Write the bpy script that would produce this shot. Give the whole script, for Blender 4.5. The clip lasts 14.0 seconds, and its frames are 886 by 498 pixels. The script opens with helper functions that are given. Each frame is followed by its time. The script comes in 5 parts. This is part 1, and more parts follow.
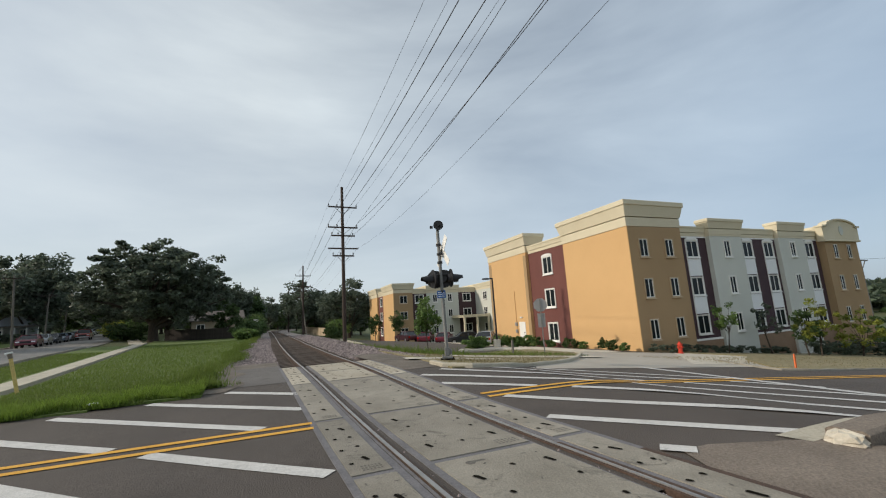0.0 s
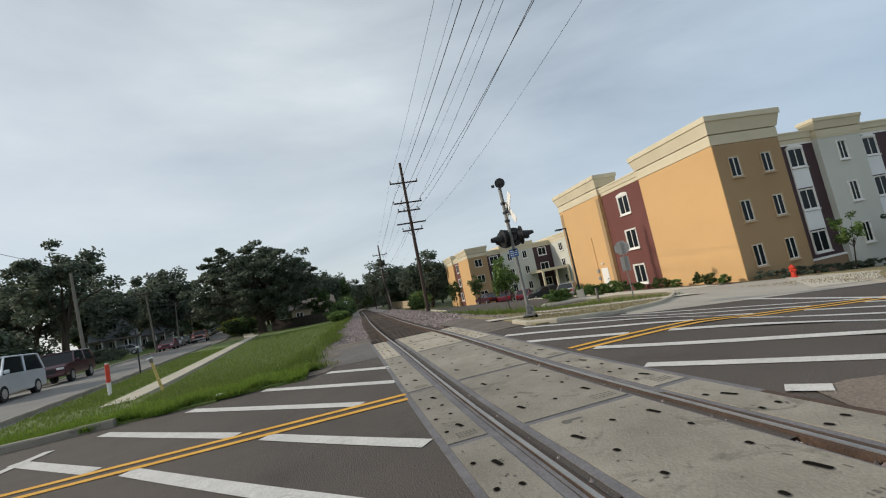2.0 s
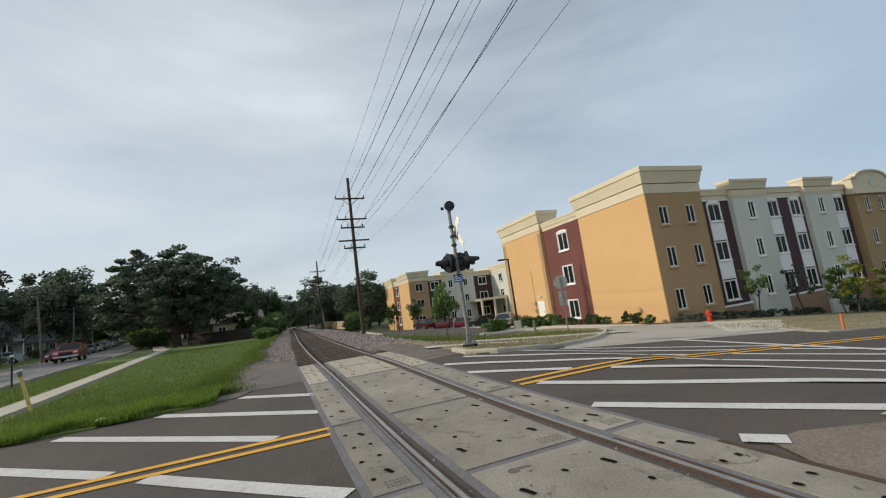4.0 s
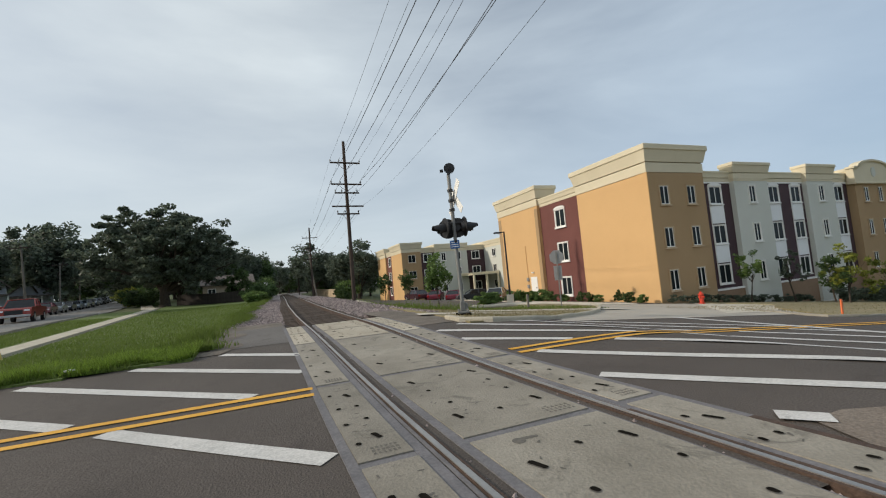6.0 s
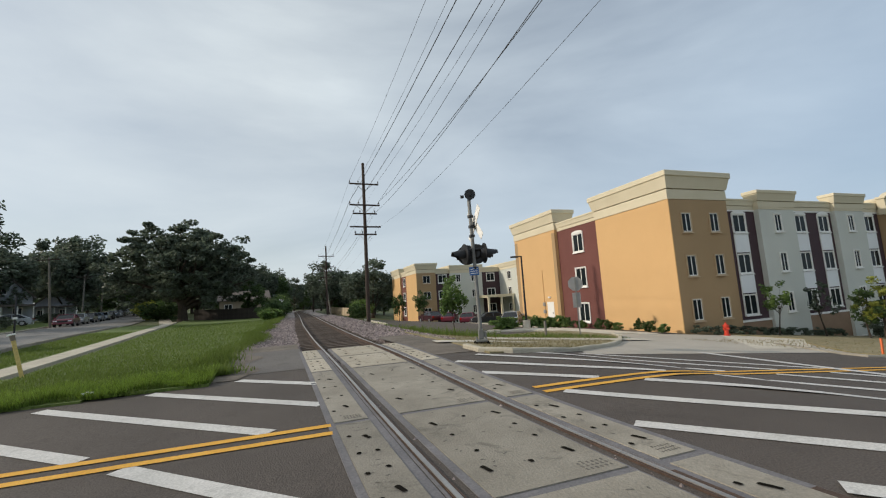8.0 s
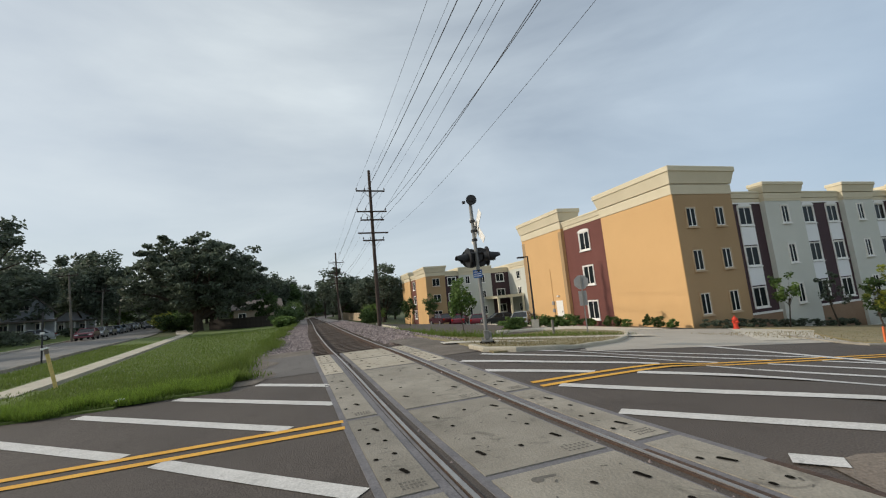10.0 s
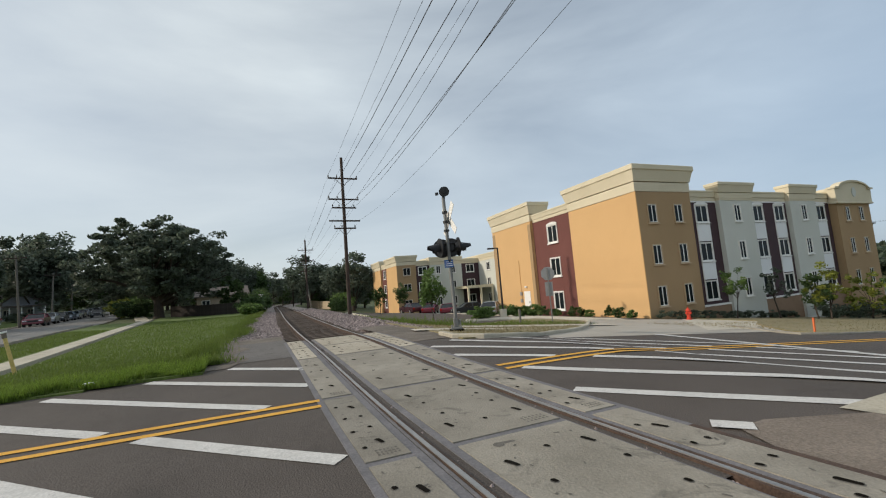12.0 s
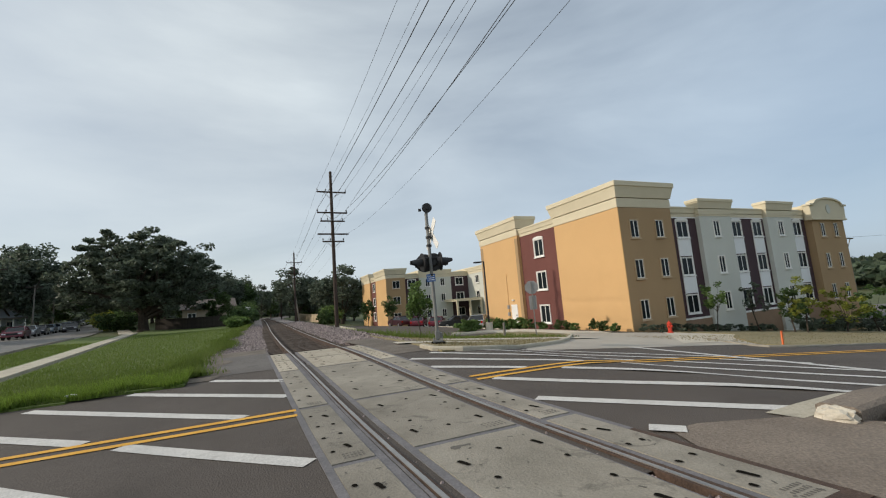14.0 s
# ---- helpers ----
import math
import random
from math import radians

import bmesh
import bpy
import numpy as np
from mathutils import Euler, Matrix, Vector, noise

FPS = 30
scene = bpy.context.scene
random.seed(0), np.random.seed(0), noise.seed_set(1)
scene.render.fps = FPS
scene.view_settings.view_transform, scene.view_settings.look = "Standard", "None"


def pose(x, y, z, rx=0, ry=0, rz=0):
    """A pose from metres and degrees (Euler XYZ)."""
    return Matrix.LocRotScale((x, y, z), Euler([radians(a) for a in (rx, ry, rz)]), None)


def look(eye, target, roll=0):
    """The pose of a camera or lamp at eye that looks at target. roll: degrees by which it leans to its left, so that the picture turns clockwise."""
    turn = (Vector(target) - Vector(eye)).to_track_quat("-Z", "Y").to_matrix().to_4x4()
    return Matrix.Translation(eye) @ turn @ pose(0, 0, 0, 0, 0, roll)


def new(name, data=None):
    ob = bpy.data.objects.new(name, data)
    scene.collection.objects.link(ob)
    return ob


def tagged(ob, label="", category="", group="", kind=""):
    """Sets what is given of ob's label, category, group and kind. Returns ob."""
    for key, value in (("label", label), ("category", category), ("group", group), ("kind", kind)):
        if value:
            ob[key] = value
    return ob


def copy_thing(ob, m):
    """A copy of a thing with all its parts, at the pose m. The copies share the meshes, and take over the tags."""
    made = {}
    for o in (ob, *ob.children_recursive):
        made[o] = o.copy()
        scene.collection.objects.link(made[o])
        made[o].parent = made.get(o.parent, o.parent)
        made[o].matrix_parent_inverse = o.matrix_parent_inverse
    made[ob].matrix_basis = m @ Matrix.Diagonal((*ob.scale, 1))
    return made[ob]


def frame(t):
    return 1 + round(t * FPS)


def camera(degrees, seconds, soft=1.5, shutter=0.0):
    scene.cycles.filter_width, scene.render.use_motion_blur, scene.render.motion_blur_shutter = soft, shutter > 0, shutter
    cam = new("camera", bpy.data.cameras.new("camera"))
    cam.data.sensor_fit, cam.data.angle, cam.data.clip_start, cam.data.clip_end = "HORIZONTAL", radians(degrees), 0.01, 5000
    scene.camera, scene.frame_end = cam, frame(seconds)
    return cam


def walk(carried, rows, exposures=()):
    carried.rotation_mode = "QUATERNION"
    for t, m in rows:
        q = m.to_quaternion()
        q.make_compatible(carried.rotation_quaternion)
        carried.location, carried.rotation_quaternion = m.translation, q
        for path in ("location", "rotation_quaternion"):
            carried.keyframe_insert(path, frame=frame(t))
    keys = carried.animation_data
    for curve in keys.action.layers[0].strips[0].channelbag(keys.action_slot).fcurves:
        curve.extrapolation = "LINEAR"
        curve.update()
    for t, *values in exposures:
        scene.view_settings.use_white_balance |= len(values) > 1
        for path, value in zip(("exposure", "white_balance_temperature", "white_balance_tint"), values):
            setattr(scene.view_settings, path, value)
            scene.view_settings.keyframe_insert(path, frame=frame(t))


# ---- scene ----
cam = camera(94.4, 14.0, soft=1.15)
PATH = [
    (0, (0.015, -0.015, 1.404), (0.768, 1.809, 1.732), -3.5),
    (0.5, (0.057, 0.102, 1.441), (0.749, 1.957, 1.724), -7.4),
    (1, (0.045, 0.114, 1.438), (0.51, 2.048, 1.653), -7.7),
    (1.5, (0.094, 0.12, 1.42), (0.476, 2.076, 1.593), -10.1),
    (2, (0.145, 0.141, 1.424), (0.56, 2.088, 1.621), -11.4),
    (2.5, (0.188, 0.288, 1.409), (0.737, 2.197, 1.646), -10.1),
    (3, (0.188, 0.528, 1.41), (0.84, 2.396, 1.702), -9.2),
    (5.5, (0.266, 0.777, 1.336), (0.971, 2.642, 1.493), -6.5),
    (6, (0.291, 1.193, 1.209), (1.008, 3.055, 1.347), -5.0),
    (6.5, (0.359, 1.544, 1.318), (1.167, 3.363, 1.517), -2.7),
    (7, (0.348, 1.543, 1.364), (1.19, 3.343, 1.59), -3.2),
    (7.5, (0.265, 1.425, 1.384), (1.065, 3.243, 1.617), -3.1),
    (8, (0.21, 1.339, 1.394), (0.865, 3.213, 1.635), -3.5),
    (8.2, (0.2, 1.272, 1.404), (0.786, 3.167, 1.656), -3.9),
    (10.3, (0.22, 0.849, 1.399), (0.844, 2.732, 1.652), -5.7),
    (10.5, (0.195, 0.832, 1.387), (0.847, 2.707, 1.629), -5.2),
    (11, (0.199, 0.746, 1.384), (0.869, 2.617, 1.61), -4.8),
    (11.5, (0.089, 0.669, 1.372), (0.783, 2.533, 1.583), -4.6),
    (12, (0.077, 0.574, 1.37), (0.82, 2.421, 1.564), -4.6),
    (12.5, (0.202, 0.418, 1.365), (1.003, 2.241, 1.558), -4.8),
    (13, (0.166, 0.31, 1.359), (1.012, 2.111, 1.558), -4.9),
    (13.5, (0.174, 0.23, 1.361), (1.014, 2.031, 1.58), -5.0),
    (14, (0.188, 0.13, 1.372), (0.974, 1.952, 1.624), -4.5),
]
walk(cam, [(t, look(eye, target, roll)) for t, eye, target, roll in PATH])
# ---------------------------------------------------------------- light
SUN_AZ, SUN_EL = 166.0, 27.0      # degrees: bearing counted from +x towards +y, and height
world = bpy.data.worlds.new("sky")
scene.world = world
world.use_nodes = True
wn, wl = world.node_tree.nodes, world.node_tree.links
wn.clear()
w_out = wn.new("ShaderNodeOutputWorld")
w_bg = wn.new("ShaderNodeBackground")
w_sky = wn.new("ShaderNodeTexSky")
w_sky.sky_type = "NISHITA"
w_sky.sun_disc = False
w_sky.sun_elevation = radians(SUN_EL)
w_sky.sun_rotation = radians(90.0 - SUN_AZ)
w_sky.air_density, w_sky.dust_density, w_sky.ozone_density = 1.0, 1.6, 1.5
w_co = wn.new("ShaderNodeTexCoord")
w_map = wn.new("ShaderNodeMapping")
w_map.inputs["Scale"].default_value = (0.8, 1.1, 3.0)
w_map.inputs["Rotation"].default_value = (0.12, 0.0, 0.5)
w_no = wn.new("ShaderNodeTexNoise")
w_no.inputs["Scale"].default_value = 1.35
w_no.inputs["Detail"].default_value = 7.0
w_no.inputs["Roughness"].default_value = 0.52
w_no.inputs["Distortion"].default_value = 0.35
w_ramp = wn.new("ShaderNodeValToRGB")
w_ramp.color_ramp.elements[0].position, w_ramp.color_ramp.elements[1].position = 0.30, 0.72
w_ramp.color_ramp.elements[0].color = (0.40, 0.40, 0.40, 1)
w_ramp.color_ramp.elements[1].color = (0.90, 0.90, 0.90, 1)
w_mix = wn.new("ShaderNodeMix")
w_mix.data_type = "RGBA"
# thin high cloud, brighter towards the sun, which it scatters forward
w_dot = wn.new("ShaderNodeVectorMath")
w_dot.operation = "DOT_PRODUCT"
w_dot.inputs[1].default_value = (math.cos(radians(SUN_AZ)) * math.cos(radians(SUN_EL)), math.sin(radians(SUN_AZ)) * math.cos(radians(SUN_EL)), math.sin(radians(SUN_EL)))
w_cl = wn.new("ShaderNodeValToRGB")
w_cl.color_ramp.elements[0].position, w_cl.color_ramp.elements[1].position = 0.18, 0.72
w_cl.color_ramp.elements[0].color = (0.545, 0.68, 0.83, 1)
w_cl.color_ramp.elements[1].color = (0.885, 0.965, 1.0, 1)
w_half = wn.new("ShaderNodeMath")
w_half.operation = "MULTIPLY_ADD"
w_half.inputs[1].default_value, w_half.inputs[2].default_value = 0.5, 0.5
w_gain = wn.new("ShaderNodeVectorMath")
w_gain.operation = "SCALE"
w_gain.inputs["Scale"].default_value = 9.7
wl.new(w_co.outputs["Generated"], w_dot.inputs[0])
wl.new(w_dot.outputs["Value"], w_half.inputs[0])
wl.new(w_half.outputs["Value"], w_cl.inputs["Fac"])
wl.new(w_cl.outputs["Color"], w_gain.inputs[0])
wl.new(w_gain.outputs["Vector"], w_mix.inputs["B"])
wl.new(w_co.outputs["Generated"], w_map.inputs["Vector"])
wl.new(w_map.outputs["Vector"], w_no.inputs["Vector"])
wl.new(w_no.outputs["Fac"], w_ramp.inputs["Fac"])
wl.new(w_ramp.outputs["Color"], w_mix.inputs["Factor"])
wl.new(w_sky.outputs["Color"], w_mix.inputs["A"])
wl.new(w_mix.outputs["Result"], w_bg.inputs["Color"])
w_bg.inputs["Strength"].default_value = 0.092
wl.new(w_bg.outputs["Background"], w_out.inputs["Surface"])

sun = new("sun", bpy.data.lights.new("sun", "SUN"))
sun.data.energy, sun.data.angle, sun.data.color = 2.65, radians(1.2), (1.0, 0.89, 0.74)
sd = Vector((math.cos(radians(SUN_AZ)) * math.cos(radians(SUN_EL)), math.sin(radians(SUN_AZ)) * math.cos(radians(SUN_EL)), math.sin(radians(SUN_EL))))
sun.matrix_world = look(sd * 60, (0, 0, 0))
scene.view_settings.exposure = 0.0


# ---------------------------------------------------------------- materials
def mat(name, a, b=None, scale=4.0, rough=0.8, metal=0.0, bump=0.0, fine=40.0, speck=0.0, island=0.0, rand=0.0, detail=6.0, spec=0.4, stretch=None, stain=0.0, stain_scale=3.0):
    """Two colours mixed by a broad noise, a fine grain on top, fine relief."""
    m = bpy.data.materials.new(name)
    m.use_nodes = True
    n, l = m.node_tree.nodes, m.node_tree.links
    p = n["Principled BSDF"]
    p.inputs["Roughness"].default_value = rough
    p.inputs["Metallic"].default_value = metal
    p.inputs["Specular IOR Level"].default_value = spec
    b = b or tuple(c * 0.8 for c in a)
    co = n.new("ShaderNodeTexCoord")
    vec = co.outputs["Object"]
    if stretch:
        mp = n.new("ShaderNodeMapping")
        mp.inputs["Scale"].default_value = stretch
        l.new(vec, mp.inputs["Vector"])
        vec = mp.outputs["Vector"]
    no = n.new("ShaderNodeTexNoise")
    no.inputs["Scale"].default_value, no.inputs["Detail"].default_value = scale, detail
    no.inputs["Roughness"].default_value = 0.6
    l.new(vec, no.inputs["Vector"])
    rp = n.new("ShaderNodeValToRGB")
    rp.color_ramp.elements[0].position, rp.color_ramp.elements[1].position = 0.3, 0.7
    rp.color_ramp.elements[0].color, rp.color_ramp.elements[1].color = (*a, 1), (*b, 1)
    l.new(no.outputs["Fac"], rp.inputs["Fac"])
    col = rp.outputs["Color"]
    fi = n.new("ShaderNodeTexNoise")
    fi.inputs["Scale"].default_value, fi.inputs["Detail"].default_value = fine, 3.0
    l.new(vec, fi.inputs["Vector"])

    def scaled(col, value, amount):
        mr = n.new("ShaderNodeMapRange")
        mr.inputs["To Min"].default_value, mr.inputs["To Max"].default_value = 1 - amount, 1 + amount
        l.new(value, mr.inputs["Value"])
        hs = n.new("ShaderNodeHueSaturation")
        l.new(mr.outputs["Result"], hs.inputs["Value"])
        l.new(col, hs.inputs["Color"])
        return hs.outputs["Color"]
    if speck:
        mr0 = n.new("ShaderNodeMapRange")
        mr0.inputs["From Min"].default_value, mr0.inputs["From Max"].default_value = 0.3, 0.7
        l.new(fi.outputs["Fac"], mr0.inputs["Value"])
        col = scaled(col, mr0.outputs["Result"], speck)
    if island:
        col = scaled(col, n.new("ShaderNodeNewGeometry").outputs["Random Per Island"], island)
    if rand:
        col = scaled(col, n.new("ShaderNodeObjectInfo").outputs["Random"], rand)
    if stain:
        # darker worn spots and smears with ragged edges
        st = n.new("ShaderNodeTexNoise")
        st.inputs["Scale"].default_value, st.inputs["Detail"].default_value, st.inputs["Distortion"].default_value = stain_scale, 8.0, 1.2
        st.inputs["Roughness"].default_value = 0.68
        l.new(vec, st.inputs["Vector"])
        sr = n.new("ShaderNodeMapRange")
        sr.inputs["From Min"].default_value, sr.inputs["From Max"].default_value = 0.55, 0.66
        sr.inputs["To Min"].default_value, sr.inputs["To Max"].default_value = 1.0, 1.0 - stain
        l.new(st.outputs["Fac"], sr.inputs["Value"])
        sh = n.new("ShaderNodeHueSaturation")
        l.new(sr.outputs["Result"], sh.inputs["Value"])
        l.new(col, sh.inputs["Color"])
        col = sh.outputs["Color"]
    l.new(col, p.inputs["Base Color"])
    if bump:
        bu = n.new("ShaderNodeBump")
        bu.inputs["Strength"].default_value, bu.inputs["Distance"].default_value = bump, 0.02
        l.new(fi.outputs["Fac"], bu.inputs["Height"])
        l.new(bu.outputs["Normal"], p.inputs["Normal"])
    return m


def glow(name, colour, strength):
    m = mat(name, colour, rough=0.3)
    p = m.node_tree.nodes["Principled BSDF"]
    p.inputs["Emission Color"].default_value = (*colour, 1)
    p.inputs["Emission Strength"].default_value = strength
    return m


def leaf_mat(name, a, b, vary=0.45):
    m = mat(name, a, b, scale=0.6, rough=0.55, island=vary, speck=0.1, fine=6.0, spec=0.25)
    n, l = m.node_tree.nodes, m.node_tree.links
    p, out = n["Principled BSDF"], n["Material Output"]
    tr = n.new("ShaderNodeBsdfTranslucent")
    mx = n.new("ShaderNodeMixShader")
    mx.inputs["Fac"].default_value = 0.42
    l.new(p.inputs["Base Color"].links[0].from_socket, tr.inputs["Color"])
    l.new(p.outputs["BSDF"], mx.inputs[1])
    l.new(tr.outputs["BSDF"], mx.inputs[2])
    l.new(mx.outputs["Shader"], out.inputs["Surface"])
    return m


M_ASPHALT = mat("asphalt", (0.072, 0.059, 0.050), (0.099, 0.082, 0.070), 0.5, 0.85, bump=0.6, fine=60, speck=0.30, stain=0.18, stain_scale=0.9)
M_ASPHALT_OLD = mat("old_asphalt", (0.115, 0.105, 0.097), (0.16, 0.147, 0.135), 0.4, 0.9, bump=0.5, fine=60, speck=0.2, stain=0.2, stain_scale=1.0)
M_STREET = mat("pale_street", (0.17, 0.162, 0.152), (0.225, 0.215, 0.20), 0.4, 0.9, bump=0.4, fine=60, speck=0.15, stain=0.15, stain_scale=0.7)
M_DRIVE = mat("sunbleached_drive", (0.36, 0.325, 0.275), (0.45, 0.41, 0.35), 0.5, 0.9, bump=0.4, fine=60, speck=0.15)
M_DARKBALLAST = mat("oily_ballast", (0.06, 0.048, 0.04), (0.11, 0.088, 0.072), 3.0, 0.95, bump=1.0, fine=22, speck=0.4)
M_APRON = mat("worn_apron", (0.165, 0.132, 0.105), (0.23, 0.19, 0.152), 1.2, 0.9, bump=0.6, fine=50, speck=0.25)
M_GROUND = mat("earth_and_grass", (0.06, 0.085, 0.025), (0.10, 0.105, 0.045), 0.35, 0.95, bump=0.5, fine=12, speck=0.3)
M_LAWN = mat("lawn", (0.085, 0.125, 0.024), (0.120, 0.155, 0.038), 0.35, 0.9, bump=0.8, fine=18, speck=0.35)
M_BLADE = leaf_mat("grass_blades", (0.105, 0.155, 0.026), (0.145, 0.195, 0.044), 0.2)
M_WEED = leaf_mat("weeds", (0.13, 0.21, 0.026), (0.18, 0.26, 0.042))
M_STRAW = leaf_mat("straw_tufts", (0.19, 0.165, 0.07), (0.27, 0.22, 0.12), 0.3)
M_DRYGRASS = mat("dry_verge", (0.185, 0.163, 0.078), (0.285, 0.235, 0.14), 1.2, 0.95, bump=0.6, fine=20, speck=0.3)
M_DIRT = mat("dirt", (0.10, 0.085, 0.07), (0.19, 0.16, 0.13), 1.5, 0.95, bump=0.7, fine=25, speck=0.3)
M_BALLAST = mat("ballast_bed", (0.20, 0.175, 0.16), (0.30, 0.265, 0.245), 3.0, 0.95, bump=1.0, fine=22, speck=0.45)
M_STONE = mat("ballast_stone", (0.185, 0.15, 0.145), (0.315, 0.262, 0.248), 2.0, 0.9, island=0.55, speck=0.1)
M_CONC = mat("crossing_concrete", (0.190, 0.171, 0.138), (0.305, 0.277, 0.228), 1.1, 0.85, bump=0.4, fine=45, speck=0.10, rand=0.16, stain=0.36, stain_scale=2.2)
M_CONC_NEW = mat("pale_concrete", (0.50, 0.455, 0.375), (0.60, 0.55, 0.46), 0.7, 0.85, bump=0.25, fine=40, speck=0.10, stain=0.25, stain_scale=2.0)
M_WALK = mat("sidewalk_concrete", (0.40, 0.36, 0.28), (0.50, 0.455, 0.365), 0.8, 0.9, bump=0.3, fine=35, speck=0.12, stain=0.25, stain_scale=2.0)
M_RUBBER = mat("seal_strip", (0.125, 0.12, 0.125), (0.185, 0.175, 0.18), 2.5, 0.8, bump=0.3, fine=40, speck=0.15)
# crossing concrete with sunlight put into its paler, yellower colour
M_CONC_SUNLIT = mat("sunlit_crossing_concrete", (0.36, 0.315, 0.24), (0.47, 0.42, 0.335), 1.3, 0.85, bump=0.4, fine=45, speck=0.14, rand=0.10, stain=0.22, stain_scale=2.6)
M_RIMDIRT = mat("dirty_rim", (0.10, 0.092, 0.08), (0.15, 0.137, 0.118), 9, 0.95, speck=0.2)
M_TANTRIM = mat("tan_window_trim", (0.47, 0.36, 0.235), (0.52, 0.40, 0.27), 1.0, 0.8, speck=0.04)
M_FLANGE = mat("flangeway_dirt", (0.060, 0.042, 0.028), (0.11, 0.078, 0.050), 6.0, 0.95, bump=0.8, fine=30, speck=0.4)
# near-black painted for the shade down a bolt hole; the signal foundation shares it
M_HOLE = mat("near_black", (0.010, 0.009, 0.008), (0.02, 0.018, 0.015), 8, 1.0, spec=0.0)
M_RUST = mat("rusty_steel", (0.060, 0.040, 0.031), (0.105, 0.066, 0.047), 5, 0.8, 0.2, bump=0.4, fine=60, speck=0.25)
M_RAILTOP = mat("polished_rail", (0.34, 0.32, 0.30), (0.46, 0.44, 0.41), 3, 0.42, 0.85, speck=0.08)
M_TIE = mat("timber_tie", (0.075, 0.055, 0.042), (0.13, 0.10, 0.08), 3, 0.95, bump=0.6, fine=30, speck=0.25, rand=0.2, stretch=(0.6, 4, 4))
M_WHITE = mat("road_paint_white", (0.50, 0.485, 0.455), (0.61, 0.59, 0.56), 2.5, 0.8, bump=0.2, fine=50, speck=0.16, stain=0.22, stain_scale=5.0)
M_YELLOW = mat("road_paint_yellow", (0.62, 0.31, 0.035), (0.72, 0.39, 0.06), 2.5, 0.8, bump=0.2, fine=50, speck=0.14)
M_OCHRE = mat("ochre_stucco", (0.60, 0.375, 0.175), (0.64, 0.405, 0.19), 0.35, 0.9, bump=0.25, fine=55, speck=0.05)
# darker tan for the towers' south faces: their shade is put into the colour
M_TAN_SHADED = mat("shaded_tan_stucco", (0.355, 0.24, 0.13), (0.39, 0.265, 0.145), 0.35, 0.9, bump=0.25, fine=55, speck=0.05)
M_MAROON = mat("maroon_siding", (0.138, 0.050, 0.042), (0.165, 0.062, 0.052), 0.5, 0.8, bump=0.15, fine=40, speck=0.05)
M_PLUM = mat("plum_siding", (0.054, 0.030, 0.036), (0.068, 0.038, 0.045), 0.5, 0.8, bump=0.15, fine=40, speck=0.05)
M_GREY = mat("pale_grey_stucco", (0.54, 0.55, 0.50), (0.59, 0.60, 0.55), 0.35, 0.9, bump=0.25, fine=55, speck=0.04)
M_CREAM = mat("cream_cornice", (0.60, 0.535, 0.39), (0.66, 0.59, 0.44), 0.5, 0.85, bump=0.15, fine=40, speck=0.04)
M_PANEL = mat("white_panel", (0.76, 0.77, 0.78), (0.81, 0.82, 0.83), 0.6, 0.7, speck=0.03)
M_TRIM = mat("white_trim", (0.76, 0.75, 0.72), (0.82, 0.81, 0.78), 1.0, 0.6, speck=0.03)
M_BASE = mat("brown_base", (0.25, 0.165, 0.105), (0.30, 0.20, 0.13), 0.8, 0.9, bump=0.3, fine=40, speck=0.1)
M_GLASS = mat("window_glass", (0.012, 0.016, 0.019), (0.02, 0.025, 0.028), 0.4, 0.10, spec=0.1)
M_ROOFING = mat("flat_roofing", (0.20, 0.20, 0.19), (0.26, 0.26, 0.25), 1, 0.9)
M_POLE = mat("weathered_pole", (0.045, 0.032, 0.027), (0.08, 0.058, 0.047), 3, 0.95, bump=0.5, fine=40, speck=0.2, stretch=(4, 4, 0.5))
M_POLE_GREY = mat("grey_pole", (0.16, 0.145, 0.125), (0.23, 0.21, 0.18), 3, 0.95, bump=0.4, fine=40, speck=0.15, stretch=(4, 4, 0.5))
M_WIRE = mat("dark_wire", (0.02, 0.02, 0.022), (0.035, 0.035, 0.04), 1, 0.6)
M_ALU = mat("galvanised", (0.17, 0.17, 0.165), (0.26, 0.26, 0.25), 4, 0.6, 0.3, speck=0.1)
M_BLACK = mat("black_paint", (0.012, 0.012, 0.014), (0.024, 0.024, 0.026), 5, 0.5, speck=0.1)
M_BLUE = mat("blue_sign", (0.03, 0.10, 0.28), (0.04, 0.12, 0.32), 3, 0.5)
M_SIGNBACK = mat("sign_back", (0.26, 0.26, 0.26), (0.34, 0.34, 0.34), 3, 0.5, 0.5)
M_RED = mat("red_paint", (0.55, 0.045, 0.02), (0.62, 0.06, 0.03), 4, 0.5, speck=0.1)
M_ORANGE = mat("orange_plastic", (0.70, 0.13, 0.03), (0.78, 0.17, 0.04), 3, 0.5, speck=0.08)
M_POSTYEL = mat("faded_yellow", (0.55, 0.40, 0.12), (0.62, 0.48, 0.20), 6, 0.8, speck=0.2)
M_BARK = mat("bark", (0.045, 0.035, 0.027), (0.085, 0.067, 0.05), 3, 0.95, bump=0.8, fine=18, speck=0.25, stretch=(3, 3, 0.6))
M_LEAF_DARK = leaf_mat("oak_leaves", (0.104, 0.128, 0.092), (0.130, 0.160, 0.114))
M_LEAF_MID = leaf_mat("maple_leaves", (0.056, 0.095, 0.032), (0.088, 0.135, 0.048))
M_LEAF_YOUNG = leaf_mat("young_leaves", (0.11, 0.18, 0.05), (0.16, 0.235, 0.075))
M_LEAF_YELLOW = leaf_mat("yellowish_leaves", (0.20, 0.23, 0.04), (0.28, 0.29, 0.06))
